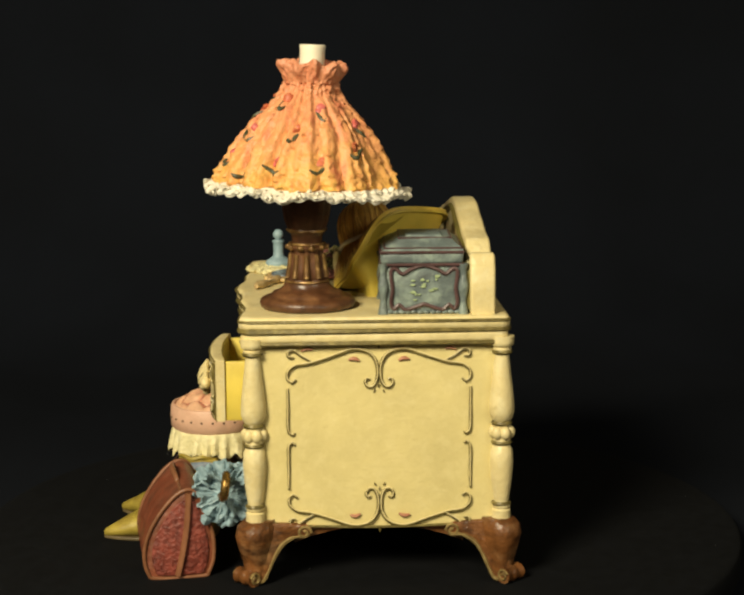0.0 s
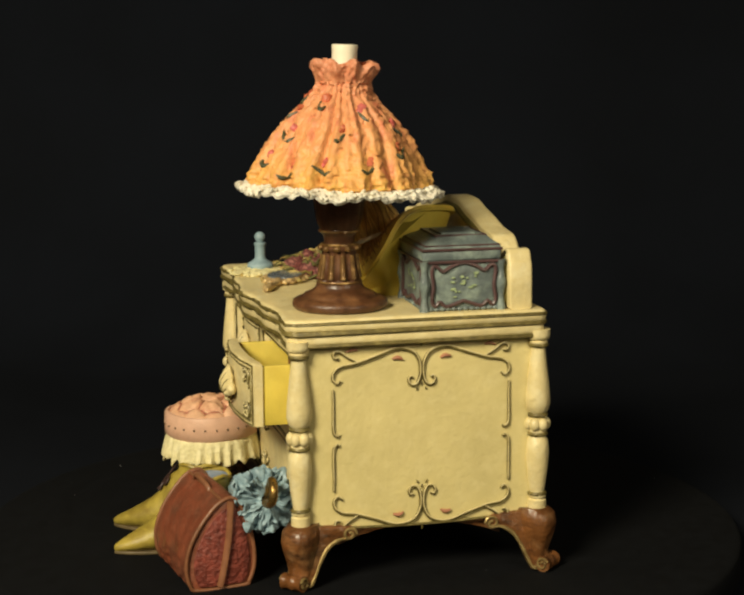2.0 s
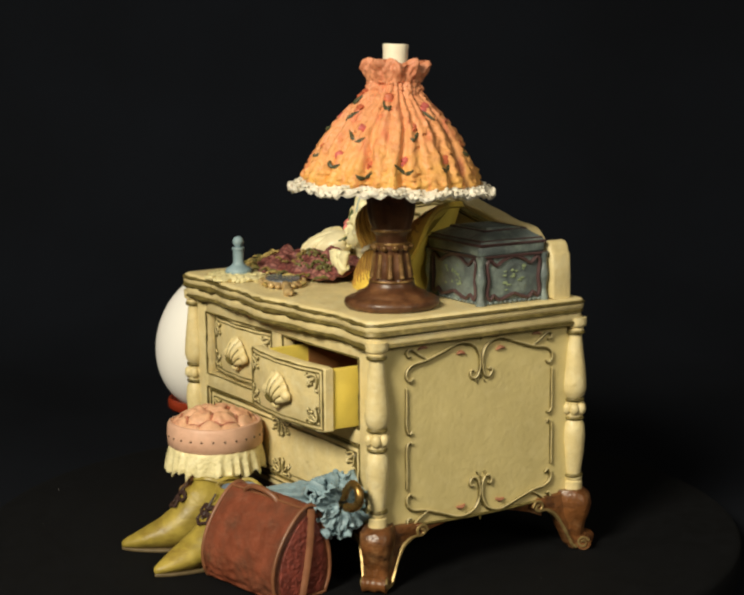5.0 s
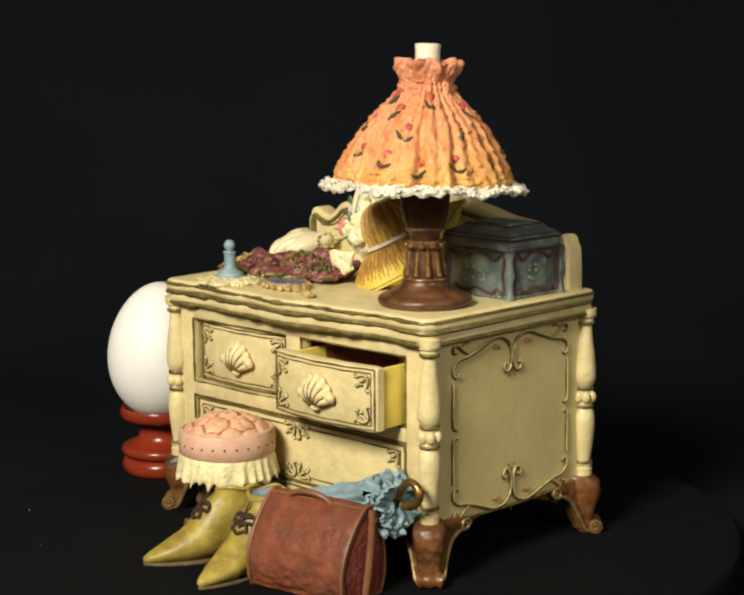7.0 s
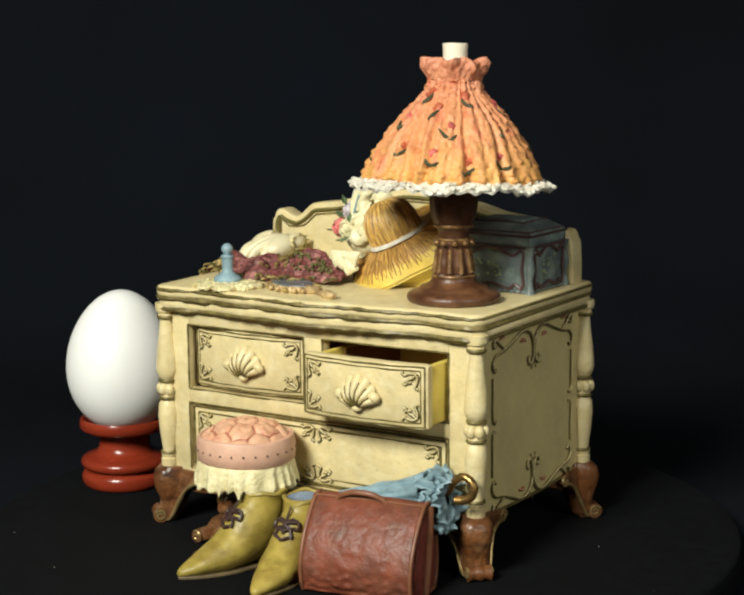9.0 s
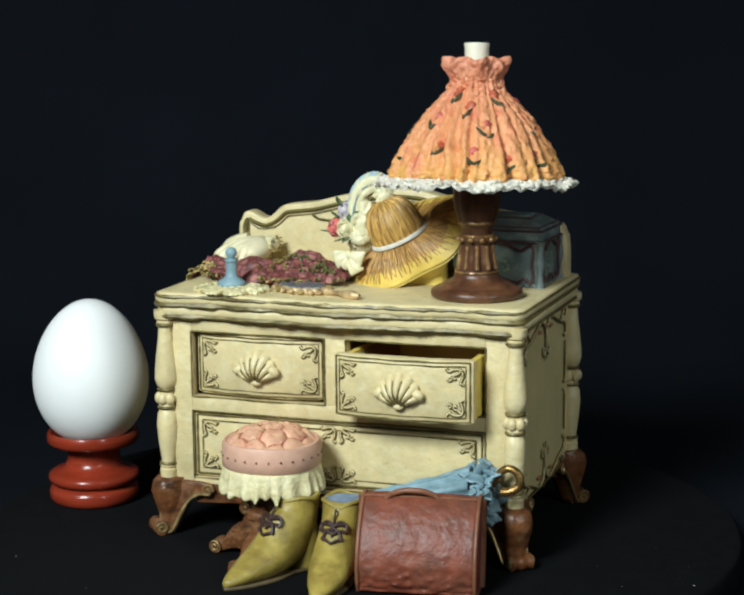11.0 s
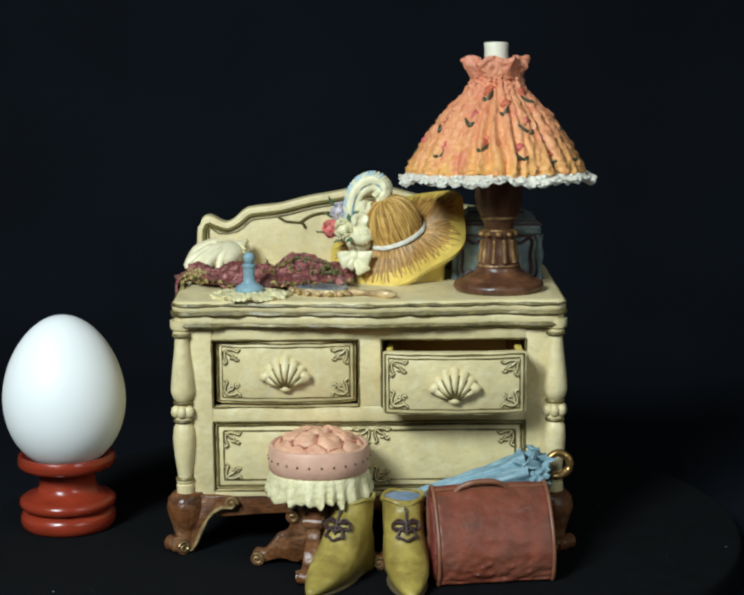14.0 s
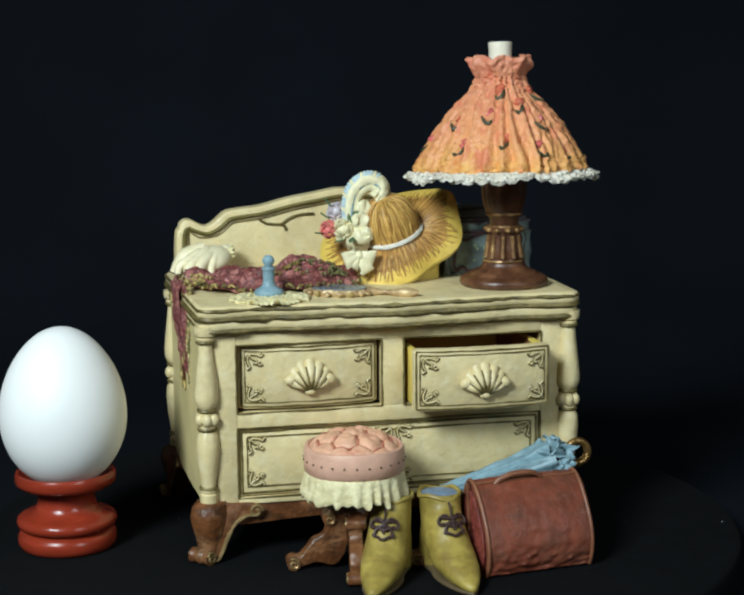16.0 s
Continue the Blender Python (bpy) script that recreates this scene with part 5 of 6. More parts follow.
def perfume_bottle():
    cx, cy = -38.5, -32.2
    dl = thing("doily", (cx, cy, TOP), "pale yellow crocheted doily on the dresser top", "doily")

    def fn(a, r, z):
        return r * (1 + 0.05 * math.sin(11 * a) + 0.06 * math.sin(5 * a + 1)), z
    part("mat", rough_up(warp(lathe([(0.1, 0.0), (11.2, 0.0), (11.6, 0.8), (10, 1.5), (6, 1.9), (0.1, 2.0)], (cx + 0.5, cy - 0.5, TOP), 60, fn), lambda p: (cx + (p.x - cx) * 1.2, p.y, p.z)), 0.5, 1.5), BUTTER, dl)
    rng = random.Random(4)
    for k in range(46):
        a = 6.28319 * k / 46
        r = 11.4 + rng.uniform(-0.8, 0.8)
        part("loop", blob((cx + 0.6 + 1.2 * r * math.cos(a), cy - 0.5 + r * math.sin(a), TOP + 0.6), (1.4, 1.3, 0.9), 1, 0.5, 0.9, k), BUTTER if k % 5 else FRINGE, dl)
    for k in range(110):
        a, r = 6.28319 * rng.random(), 10.8 * math.sqrt(rng.random())
        s = rng.uniform(0.7, 1.2)
        part("loop", blob((cx + 0.6 + 1.2 * r * math.cos(a), cy - 0.5 + r * math.sin(a), TOP + 1.9 - 0.07 * r), (s * 1.2, s, s * 0.75), 1, 0.4, 0.8, k + 50), BUTTER if k % 9 else FRINGE, dl)
    p = thing("perfume_bottle", (cx, cy, TOP + 2), "powder blue perfume bottle with round stopper", "bottle")
    part("bottle", lathe([(0.1, 1.9), (5.3, 1.9), (5.5, 2.7), (5.0, 3.7), (3.4, 4.6), (2.3, 5.6), (2.1, 7.4), (2.2, 10), (2.0, 11.2), (0.1, 11.2)], (cx, cy, TOP), 32), BLUE, p)
    part("neck_ring", lathe([(0.1, 11.0), (2.41, 11.0), (2.58, 11.6), (2.32, 12.2), (0.1, 12.2)], (cx, cy, TOP), 28), BLUE, p)
    part("stopper", lathe([(0.1, 12.0), (1.29, 12.0), (1.46, 12.8), (2.15, 13.8), (2.24, 14.9), (1.72, 15.8), (1.03, 16.4), (0.1, 16.6)], (cx, cy, TOP), 28), BLUE, p)
    return p


def vanity_mirror():
    m = thing("vanity_mirror", (-8, -27, TOP), "oval gilt vanity mirror lying glass up", "mirror")
    turn = pose(-11.5, -26.5, TOP, 0, 0, -23) @ Matrix.Diagonal((1.12, 1.15, 1.1, 1))
    fr = lathe([(0.1, 0), (10.0, 0), (10.7, 0.8), (10.4, 1.8), (9.7, 2.3), (9.4, 1.9), (0.1, 1.9)], (0, 0, 0), 60, lambda a, r, z: (r * (1 + 0.05 * math.sin(12 * a) * (r > 9.5)), z))
    part("frame", moved(rough_up(warp(fr, lambda p: (p.x, p.y * 0.62, p.z)), 0.3, 2), turn), ROSEGOLD, m, "pinkish gilt frame")
    gl = warp(lathe([(0.1, 1.8), (9.5, 2.2), (9.4, 2.6), (0.1, 2.7)], (0, 0, 0), 48), lambda p: (p.x, p.y * 0.6, p.z))
    part("glass", moved(gl, turn), SILVER, m, "grey mirror glass")
    part("handle", moved(rough_up(tube([(10, 0, 1.2), (14, 0.3, 1.3), (19, 0, 1.2), (24, -0.3, 1.3), (27, 0, 1.3)], lambda t: 1.25 + 0.5 * math.cos(9 * t), 10, 4), 0.2, 2), turn), ROSEGOLD, m)
    for k in range(18):
        a = 6.28319 * k / 18
        part("bead", moved(blob((11.4 * math.cos(a), 7.3 * math.sin(a), 1.2), (1.2, 1.2, 1.0), 1, 0.35, 1, k), turn), FRINGE if k % 3 == 0 else ROSEGOLD, m)
    return m


ROSEGOLD = mat("pinkish_gilt_paint", (0.58, 0.42, 0.20), 0.4, 0.3, 300, 0.5, 900, metal=0.2, stain=(0.20, 0.10, 0.04), stain_amount=0.9, stain_scale=200)

# ---- on the turntable in front of and beside the dresser ----


def footstool():
    cx, cy = -11.6, -57.0
    s = thing("footstool", (cx, cy, 0), "round tufted pink footstool with pale yellow frill on scroll legs", "footstool")
    rx, z = 17.4, 36.6

    # puffs in staggered rows, drawn in along rosy creases
    rows = [(0.52 * (i + 0.5 * (j % 2)) + 0.05 * math.sin(3 * i + j), 0.46 * j + 0.05 * math.cos(2 * i + 5 * j)) for j in range(-3, 4) for i in range(-3, 4)]
    puffs = [Vector((px, py, 0)) for px, py in rows if math.hypot(px, py) < 1.2]

    def tuft_at(x, y):
        r = min(1.0, math.hypot(x, y))
        d = sorted(math.hypot(x - q.x, y - q.y) for q in puffs)
        puff = math.sqrt(max(0.0, 1 - (d[0] / 0.38) ** 2))
        gap = min(1.0, (d[1] - d[0]) / 0.12)
        dome = 5.0 * (1 - r ** 2.6)
        k = 1 - r ** 7
        return Vector((cx + x * rx * 0.985, cy + y * rx * 0.985, z + 7.6 + dome + k * (2.5 * puff - 1.3 * (1 - gap) + 0.9 * noise.noise(Vector((x * 6, y * 6, 2))) - 0.6)))

    def tuft(u, v):
        return tuft_at(math.cos(6.28319 * u) * v, math.sin(6.28319 * u) * v)
    part("cushion", sheet(tuft, 120, 44, 0.8), CUSHION, s, "tufted salmon pink cushion")
    for i, p in enumerate(puffs):
        for q in puffs[i + 1:]:
            if (p - q).length < 0.64 and ((p + q) / 2).length < 0.8:
                mid, way = (p + q) / 2, (q - p).normalized()
                line = [tuft_at(mid.x - way.y * st, mid.y + way.x * st) + Vector((0, 0, 0.3)) for st in (-0.15, -0.05, 0.05, 0.15)]
                part("crease", tube(line, lambda t: 0.3 + 0.42 * math.sin(math.pi * t), 6, 2), CREASE, s, "rosy crease")
    part("seat_band", lathe([(0.1, z - 0.6), (17.2, z - 0.6), (18.2, z + 0.3), (18.4, z + 4), (18.2, z + 8.0), (17.7, z + 9.0), (16.8, z + 9.2), (16.2, z + 8.4), (0.1, z + 8.4)], (cx, cy, 0), 64,
                            lambda a, r, h: (r, h + 0.25 * math.sin(3 * a))), BAND, s, "dusty pink band with studs")
    for k in range(26):
        a = 6.28319 * k / 26
        part("stud", blob((cx + 18.35 * math.cos(a), cy + 18.35 * math.sin(a), z + 4.4), (0.5, 0.5, 0.5), 1), STUD, s)
    prof = [(16.8, z), (17.8, z - 0.8), (18.4, z - 4), (18.9, z - 8.8), (18.1, z - 9.0), (17.4, z - 4), (16.6, z - 0.8), (16.8, z)]

    def frill(a, r, h):
        k = max(0.0, (z - h) / 10)
        return r + k * (1.1 * math.sin(24 * a + 2 * math.sin(5 * a)) + 0.6 * noise.noise(Vector((math.cos(a) * 6, math.sin(a) * 6, h / 9)))), h + k * (0.8 * math.sin(14 * a + 1) + 0.6 * math.sin(31 * a) + 1.4 * noise.noise(Vector((math.cos(a) * 9, math.sin(a) * 9, 4))))
    loops = []
    for r, h in [(q.x, q.y) for q in smooth_line([(a, b, 0) for a, b in prof], 3)]:
        loops.append([Vector((cx + frill(a, r, h)[0] * math.cos(a), cy + frill(a, r, h)[0] * math.sin(a), frill(a, r, h)[1])) for a in [6.28319 * k / 150 for k in range(150)]])
    part("frill", rough_up(rings(loops, False), 0.22, 1.3), SKIRT, s, "pale yellow frill")
    part("hub", lathe([(0.1, 14), (3.5, 14), (5, 17), (7.5, 19), (8.2, 22), (6.5, 24.5), (9, 27), (11, 31), (15, 36), (0.1, 36)], (cx, cy, 0), 32), WOOD, s, "brown turned hub")
    for k, deg in enumerate((178, 262, 350, 80)):
        m = Matrix.Translation((cx, cy, 0)) @ pose(0, 0, 0, 0, 0, deg)
        prof = [(3, 23), (7, 22.6), (10.4, 21.4), (11.6, 18.6), (10.6, 15.6), (12.6, 12.6), (15.6, 11.2), (17.6, 8.6), (20.0, 5.6), (23.5, 4.8), (24.4, 2.4), (22.6, 0.3), (18.6, 1.6), (14, 2.6), (8, 1.2), (5.0, 4), (3.2, 9)]
        lg = warp(plate(smooth_outline(prof), 5.0, "y", 0.6), lambda p: (p.x, p.y - 2.5, p.z))
        leg = part("leg", moved(rough_up(lg, 0.35, 3, deg), m), WOOD, s, "brown carved scroll leg")
        for c, r in (((9.6, 18.8), 2.5), ((22.8, 2.7), 2.5)):
            part("scroll_end", moved(tube([(c[0], -3.4, c[1]), (c[0], 0, c[1]), (c[0], 3.4, c[1])], r, 12, 2), m), WOOD, leg)
            for sd in (-3.5, 3.5):
                part("curl", moved(tube([(u, sd, v) for u, v in spiral(c[0], c[1], r * 0.85, 1.0, 1.3)], 0.4, 5, 2), m), GOLD, leg)
    return s


LINING = mat("dusty_blue_lining_paint", (0.17, 0.23, 0.33), 0.6, 0.4, 200, 0.8, 400, stain=(0.40, 0.44, 0.48), stain_amount=0.6, stain_scale=150)


def boot(x, y, yaw, lean, label):
    """A pointed ankle boot, toe towards -y before it is turned."""
    b = thing("boot", (x, y, 0), label, "boot", "pair of boots")
    m = Matrix.Translation((x, y, 0)) @ pose(0, 0, 0, 0, 0, yaw)

    def ring(yc, zc, w, hh, tilt, n=20):
        out = []
        for k in range(n):
            a = 6.28319 * k / n
            ca, sa = math.cos(a), math.sin(a)
            out.append(m @ Vector((w * ca, yc + hh * sa * math.cos(tilt) * -1, max(0.9, zc + hh * sa * math.sin(tilt)))))
        return out
    # from the mouth down through the ankle and out to the toe
    spec = [(6.4, 27.2, 7.6, 8.4, 0.10), (6.0, 24, 7.4, 8.6, 0.14), (5.4, 20.6, 7.2, 9.4, 0.34), (3.2, 16.5, 7.3, 10.6, 0.62), (-1.0, 12.0, 7.6, 10.4, 0.95), (-7.5, 8.4, 7.9, 8.0, 1.22),
            (-14, 6.2, 7.3, 5.8, 1.40), (-20, 4.6, 5.9, 4.2, 1.5), (-25, 3.4, 4.0, 2.8, 1.57), (-28.5, 2.6, 2.2, 1.8, 1.57), (-30, 2.3, 0.7, 0.8, 1.57)]
    loops = [ring(*q) for q in spec]
    up = bmesh.new()
    vs = [[up.verts.new(p) for p in lp] for lp in loops]
    for r0, r1 in zip(vs, vs[1:]):
        for i in range(20):
            up.faces.new((r0[i], r0[(i + 1) % 20], r1[(i + 1) % 20], r1[i]))
    up.faces.new(vs[-1])
    bmesh.ops.recalc_face_normals(up, faces=up.faces)
    bmesh.ops.subdivide_edges(up, edges=list(up.edges), cuts=1, use_grid_fill=True, smooth=0.6)
    bmesh.ops.solidify(up, geom=list(up.faces), thickness=0.9)
    upper = part("upper", rough_up(up, 0.35, 5, x), OLIVE, b, "olive glazed boot upper")
    heel = warp(lathe([(0.1, 0.3), (7.2, 0.3), (7.6, 2), (7.2, 12), (6.2, 18), (0.1, 18)], (0, 0, 0), 24), lambda p: (p.x * 0.98, p.y * 0.9 + 7.6, p.z))
    part("heel", moved(heel, m), OLIVE, b)
    sole = [(0, 14.5), (5, 13.5), (7.6, 8), (6.8, 0), (7.9, -8), (7.4, -15), (5.6, -22), (3, -27.5), (0, -31), (-3, -27.5), (-5.6, -22), (-7.4, -15), (-7.9, -8), (-6.8, 0), (-7.6, 8), (-5, 13.5)]
    part("sole", moved(plate(smooth_outline([(u * 0.9, v * 0.955 - 0.4) for u, v in sole]), 1.2, "z", 0.3), m @ pose(0, 0, 1.3)), SOLE, b, "thin brown sole edge")
    part("lining", moved(warp(lathe([(0.1, 22.5), (6.6, 22.5), (7.2, 25.3), (7.0, 27.1), (0.1, 25.9)], (0, 0, 0), 24), lambda p: (p.x, p.y * 1.1 + 6.2, p.z)), m), LINING, b, "blue lining in the boot's mouth")
    part("rim", moved(tube([(7.4 * math.cos(k * 0.5236), 6.4 + 8.2 * math.sin(k * 0.5236), 27.1 + 0.8 * math.sin(k * 1.9)) for k in range(12)], 0.8, 6, 3, True), m), OLIVE, b)
    # laces: a split tongue line, crossed cords and a bow
    def face(u, t):
        line = ((0.0, -2.9, 26.2), (0.3, -5.6, 22.9), (0.55, -7.8, 20.1), (0.8, -11.0, 15.7), (1.0, -15.2, 12.0))
        for (t0, y0, z0), (t1, y1, z1) in zip(line, line[1:]):
            if t <= t1 or t1 == 1.0:
                k = (t - t0) / (t1 - t0)
                return m @ Vector((u, y0 + (y1 - y0) * k - 0.3 + 0.035 * u * u, z0 + (z1 - z0) * k + 0.5 - 0.06 * u * u))
    part("tongue_line", tube([face(0, t) for t in (0.05, 0.2, 0.35, 0.5, 0.7)], 0.4, 6, 3), LACECORD, upper)
    for t in (0.45, 0.6, 0.75):
        part("lace", tube([face(-3.8, t - 0.06), face(-1.8, t), face(0, t + 0.05), face(1.8, t), face(3.8, t - 0.06)], 0.55, 6, 3), LACECORD, upper, "dark lace")
    for sg in (-1, 1):
        part("lace", tube([face(0, 0.52), face(sg * 2.2, 0.36), face(sg * 4.6, 0.40), face(sg * 4.4, 0.56), face(0, 0.56)], 0.55, 6, 4), LACECORD, upper, "dark lace bow loop")
        part("lace", tube([face(0, 0.54), face(sg * 2.6, 0.62), face(sg * 3.4, 0.74)], 0.5, 6, 4), LACECORD, upper)
    return b


def satchel():
    """A red-brown bag: rounded trunk with seamed ends, flap edge and a handle on top."""
    s = thing("satchel", (51, -66, 0), "red-brown leather satchel with rounded front and top handle", "bag")
    m = Matrix.Translation((50, -67.4, 0)) @ pose(0, 0, 0, 0, 0, 10)
    prof = [(-8.6, 0.3), (-11.6, 2.4), (-12.8, 7), (-12.6, 12), (-10.6, 18), (-7.0, 24.0), (-2.4, 29.4), (1.4, 32.0), (5.0, 32.2), (7.8, 28.8), (10.4, 21.6), (12.0, 14), (12.0, 7), (10.2, 1.8), (8.0, 0.3)]
    out = smooth_outline(prof, 6)

    def skin(x, k):
        return [m @ Vector((x, y * k, 0.2 + (z - 0.2) * (0.5 + 0.5 * k) if z > 1 else z)) for y, z in out]
    fine = [(-20.4, 0.96), (-20, 0.99)] + [(-19 + 38 * k / 56, 1.0 + 0.02 * math.sin(math.pi * k / 56)) for k in range(57)] + [(20, 0.99), (20.4, 0.96)]
    bm = rough_up(rings([skin(x, k) for x, k in fine]), 0.25, 6)
    for v in bm.verts:
        # the lower part is crumpled
        low = max(0.0, 1 - abs(v.co.z - 5) / 8)
        p = Vector((v.co.x / 4.5, v.co.y / 3, v.co.z / 1.7))
        v.co.y -= 1.1 * low * (noise.noise(p) + 0.5 * noise.noise(p * 2.3)) + 0.10 * noise.noise(p * 1.5 + Vector((9, 0, 0))) + 0.35 * noise.noise(Vector((v.co.x / 3.2, 4.0, v.co.z / 2.6))) * math.exp(-((v.co.x - 48) / 9) ** 2 - ((v.co.z - 16) / 6) ** 2)
    part("body", bm, LEATHER, s, "smooth red-brown leather body")
    for x, sg in ((-20.5, -1), (20.5, 1)):
        end = [m @ Vector((x, y * 0.99, z)) for y, z in prof]
        part("piping", tube(end, 0.75, 8, 4, True), LEATHEREDGE, s, "raised brown piping")
        inner = [(y * 0.80 + 0.3, 2.0 + (z - 1) * 0.86) for y, z in prof]
        bm = moved(plate(smooth_outline(inner, 3), 1.0, "x", 0.3), m @ pose(x + sg * 0.6 + (0.5 if sg < 0 else 0), 0, 0))
        part("end_panel", rough_up(bm, 0.15, 1.5), LEATHERDARK, s, "pebbled dark red end panel")
        strap = [m @ Vector((x + sg * 0.9, y, z)) for y, z in ((3.4, 31.4), (3.0, 26), (2.2, 18), (0.6, 9), (-1.2, 1.2))]
        part("end_strap", tube(strap, 1.5, 8, 4, False, 0.5), LEATHEREDGE, s, "brown centre strap")
    part("handle", tube([m @ Vector(q) for q in ((-12.5, 0.6, 31.0), (-10.5, 0.2, 32.8), (-6.5, -0.6, 34.4), (-2.5, -0.8, 34.8), (1.5, -0.6, 34.4), (5.0, 0.2, 32.8), (6.6, 0.6, 31.0))], 1.05, 10, 5, False, 0.8), LEATHEREDGE, s, "brown rolled handle")
    part("bottom_piping", tube([m @ Vector((x, -9.6, 0.9)) for x in range(-20, 21, 4)], 0.7, 6, 2), LEATHEREDGE, s)
    part("top_piping", tube([m @ Vector((x, 0.6, 31.9 + 0.1 * math.sin(x))) for x in range(-20, 21, 4)], 0.55, 6, 2), LEATHEREDGE, s)
    return s


def parasol():
    """A furled blue parasol lying behind the satchel, ruffle towards its hooked brass handle."""
    p = thing("parasol", (45, -52, 0), "furled powder blue parasol with ruffles and a brass hook handle", "parasol")
    a, b = Vector((16, -51.5, 22)), Vector((72, -47.5, 31.0))
    d = (b - a).normalized()
    up = Vector((0, 0, 1))
    side = d.cross(up).normalized()
    up = side.cross(d)
    part("shaft", tube([a, a.lerp(b, 0.5), a.lerp(b, 0.93)], 1.1, 8, 2), GOLD, p)

    def canopy(u, v):
        r0 = 2.6 + 7.2 * u ** 0.9 + 1.6 * max(0, u - 0.8) * 5
        an = 6.28319 * v
        r = r0 * (1 + 0.16 * u * math.sin(9 * an + 2 * u) + 0.08 * math.sin(17 * an)) + 1.3 * u * noise.noise(Vector((u * 9, math.cos(an) * 2.5, math.sin(an) * 2.5)))
        q = a.lerp(b, 0.02 + 0.84 * u)
        return q + side * r * math.cos(an) + up * r * 0.85 * math.sin(an)
    part("canopy", sheet(canopy, 40, 110, 0.7), BLUE, p, "folded powder blue cloth")
    for n, (t, rr) in enumerate(((0.85, 10.2), (0.91, 11.4), (0.965, 9.4))):
        def ruff(u, v, t=t, rr=rr, n=n):
            an = 6.28319 * u
            cn = Vector((math.cos(an), math.sin(an), 0))
            r = 2.0 + (rr - 2) * v * (1 + 0.34 * noise.noise(cn * 2.2 + Vector((0, 0, n))) + 0.12 * noise.noise(cn * 6 + Vector((0, 0, n + 7))))
            w = v * (5.2 * noise.noise(cn * 3.1 + Vector((0, 0, n * 3.0 + 1.2 * v))) + 3.4 * noise.noise(cn * 6.5 + Vector((0, 0, n + 2.5 * v)))) + 1.6 * noise.noise(Vector((cn.x * r / 2.6, cn.y * r / 2.6, n * 5.0)))
            q = a.lerp(b, t) + d * w
            return q + side * r * math.cos(an) + up * r * math.sin(an)
        part("ruffle", rough_up(sheet(ruff, 170, 12, 0.7), 0.5, 2.2, n), BLUE, p, "crumpled blue ruffle")
    hook = [Vector(q) for q in ((64.5, -48.0, 31.6), (67.5, -47.6, 32.4), (70.0, -47.0, 33.2), (71.6, -46.6, 36.6), (75.4, -46.4, 39.4), (79.2, -46.4, 37.6), (79.8, -46.8, 33.8), (77.0, -47.6, 31.4), (73.6, -48.2, 31.0))]
    part("handle", tube(hook, lambda t: 1.2 + 0.5 * t, 10, 5), BRASS, p, "brass hook handle")
    return p


BRASS = mat("dull_brass_paint", (0.30, 0.18, 0.055), 0.28, 0.3, 250, 0.3, 800, metal=0.8, stain=(0.13, 0.07, 0.02), stain_amount=0.6, stain_scale=160)
EGGX, EGGY = -114.6, -10.6


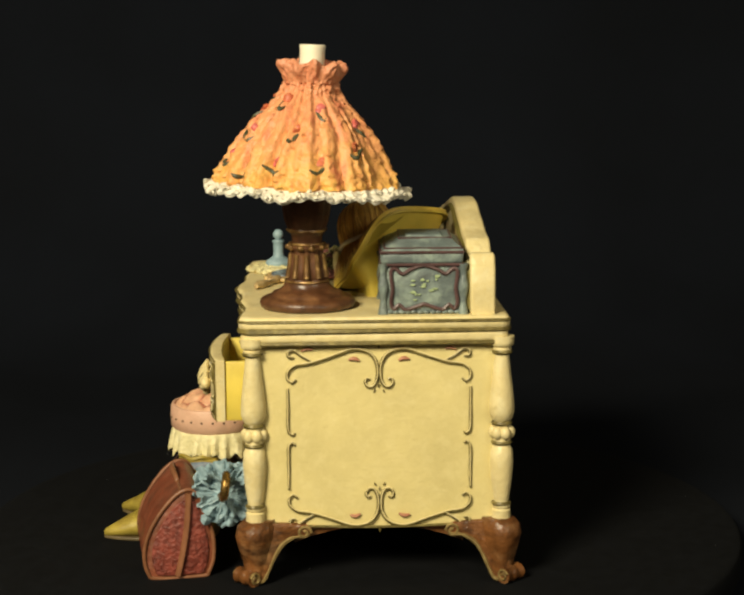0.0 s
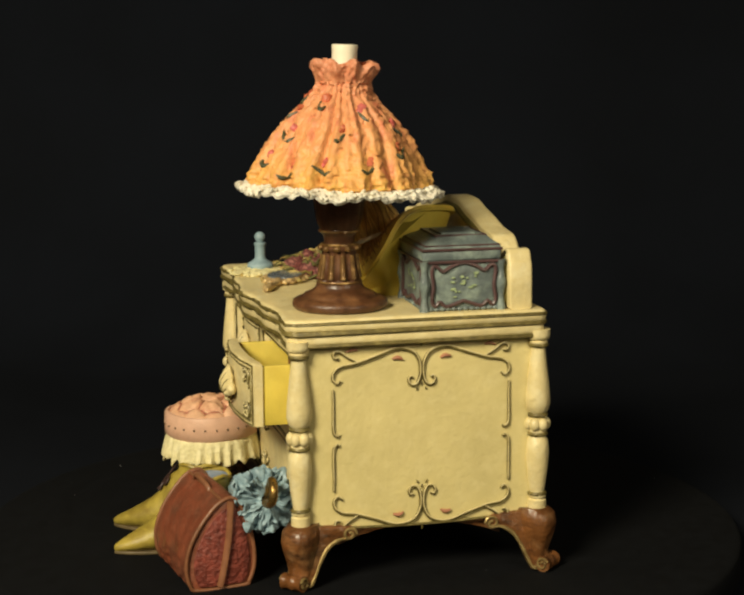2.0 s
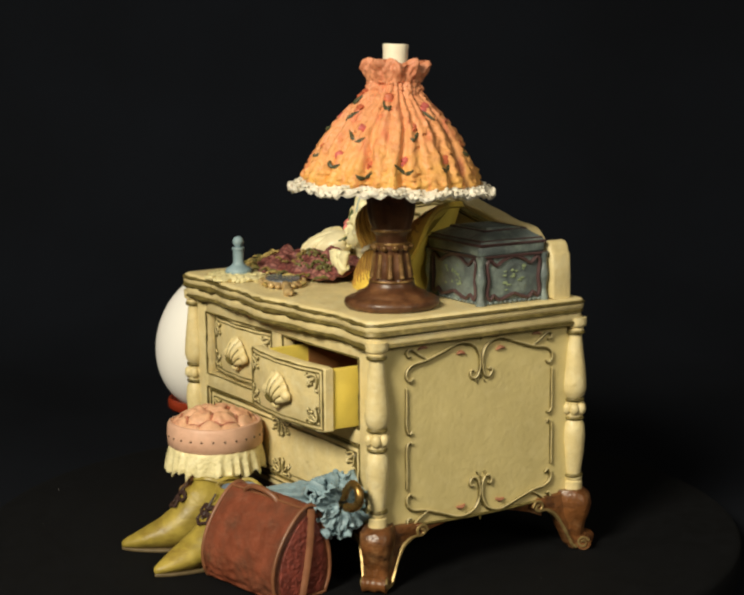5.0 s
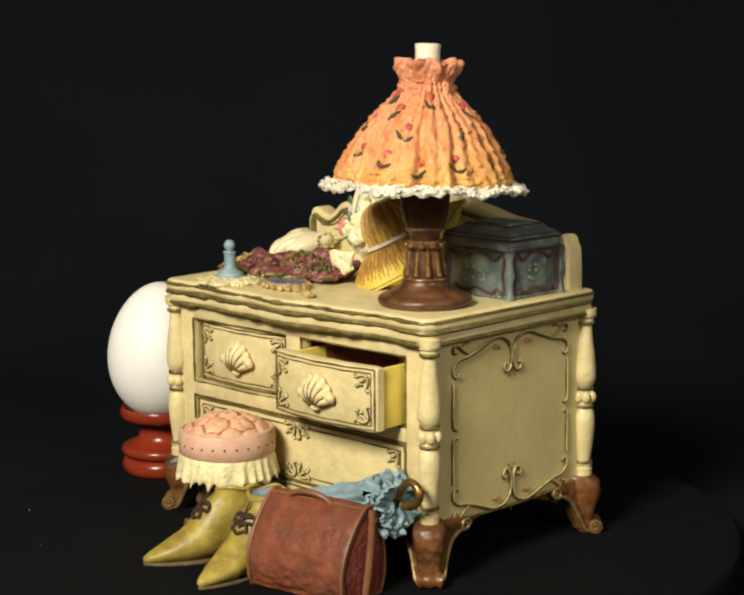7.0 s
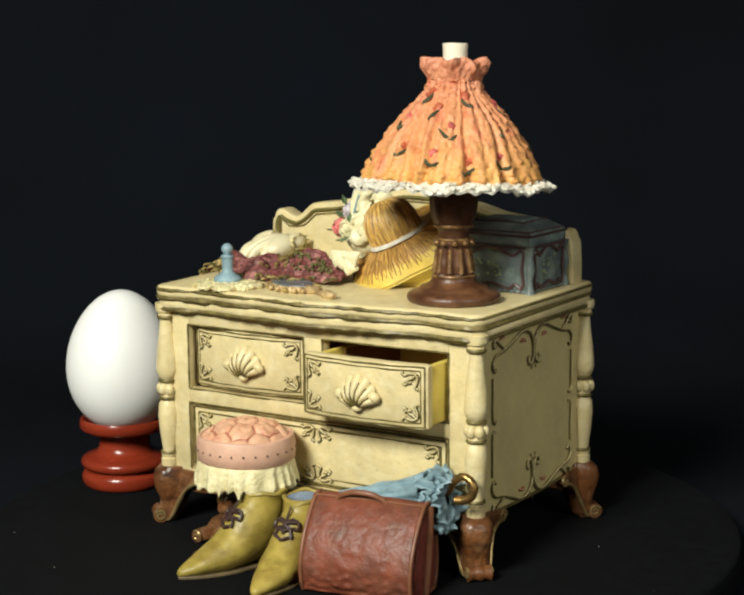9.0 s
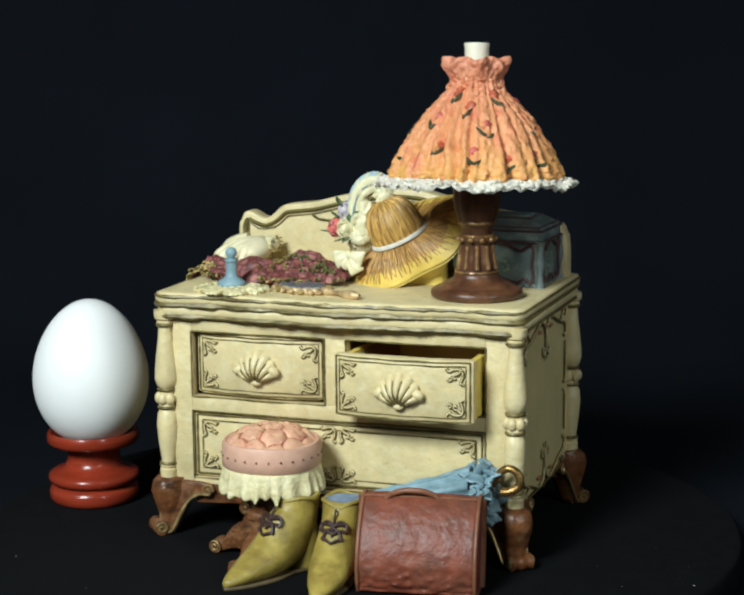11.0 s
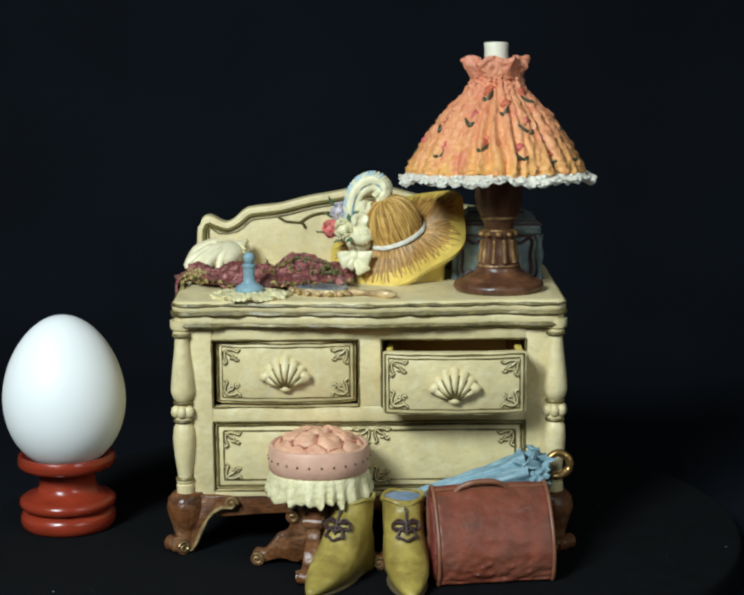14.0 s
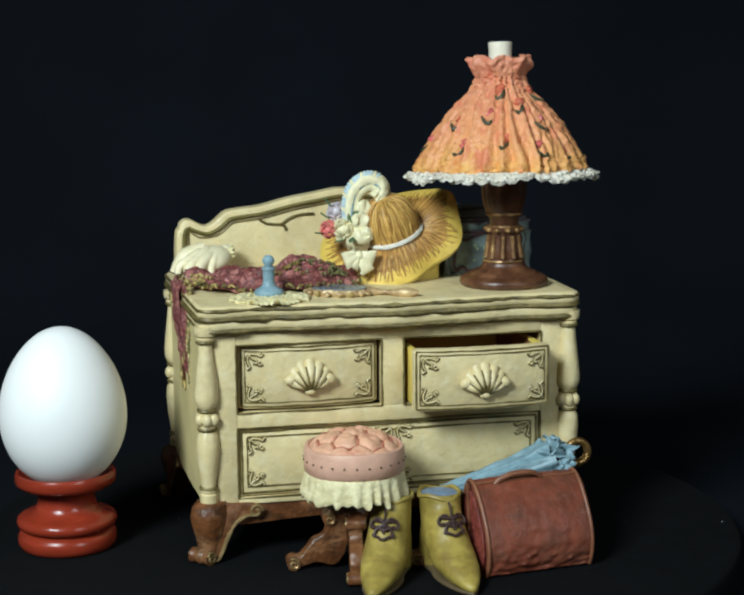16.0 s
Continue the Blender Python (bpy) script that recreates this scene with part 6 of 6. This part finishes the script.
def egg_and_cup():
    c = thing("egg_cup", (EGGX, EGGY, 0), "red lacquered turned wooden egg cup", "egg cup")
    foot_prof = [(0.1, 0), (16.6, 0), (17.8, 0.8), (18.6, 2.6), (18.6, 4.6), (17.8, 6.4), (16.2, 7.4), (15.4, 7.9), (0.1, 7.9)]
    ring_prof = [(0.1, 7.7), (15.4, 7.7), (16.6, 8.0), (18.3, 8.8), (18.9, 10.2), (18.6, 11.7), (17.0, 12.8), (14.2, 13.6), (11.9, 15.0), (11.0, 17.2), (10.8, 19.6), (0.1, 19.6)]
    bowl_prof = [(0.1, 19.4), (10.8, 19.4), (11.0, 22.6), (13.0, 23.8), (17.8, 24.4), (19.0, 25.8), (19.0, 28.2), (18.5, 29.4), (17.6, 29.6), (16.6, 28.8), (12, 25.6), (6, 23.6), (0.1, 23)]
    for name, prof in (("foot", foot_prof), ("stem", ring_prof), ("bowl", bowl_prof)):
        part(name, lathe(prof, (EGGX, EGGY, 0), 72), REDWOOD, c)
    e = thing("egg", (EGGX, EGGY, 24), "plain white egg standing in the cup", "egg")
    pts = []
    n = 48
    for i in range(n + 1):
        t = math.pi * i / n
        z = -math.cos(t)
        r = 23.6 * math.sin(t) * (1 - 0.13 * z - 0.02 * z * z)
        pts.append((max(r, 0.05), 54.0 + 30.6 * z + 1.0 * (1 - z * z)))
    part("shell", lathe(pts, (EGGX, EGGY, 0), 72), EGGSHELL, e)


setting()
turntable()
dresser()
table_lamp()
trinket_chest()
straw_hat()
shawl()
glove()
perfume_bottle()
vanity_mirror()
footstool()
boot(-1.5, -68.5, -22, 0, "olive ankle boot with dark laces, turned outward")
boot(19.5, -68.5, 6, 0, "olive ankle boot with dark laces beside the satchel")
satchel()
parasol()
egg_and_cup()

# ---- the turntable turns all that stands on it ----
TURN = [(0.0, 0.0), (0.5, 2.8), (1.0, 5.68), (1.5, 8.73), (2.0, 11.8), (3.0, 18.0), (4.0, 24.2), (5.25, 32.1), (6.5, 40.0), (7.5, 46.4), (8.5, 52.7), (9.0, 55.85), (10.25, 63.8),
        (11.5, 71.6), (12.5, 77.75), (13.5, 84.1), (14.5, 90.6), (15.5, 96.9), (16.0, 100.1)]


def motions():
    for ob, base in MOVING:
        walk(ob, [(t, pose(0, 0, 0, 0, 0, a - 90) @ Matrix.Translation(base)) for t, a in TURN])


motions()
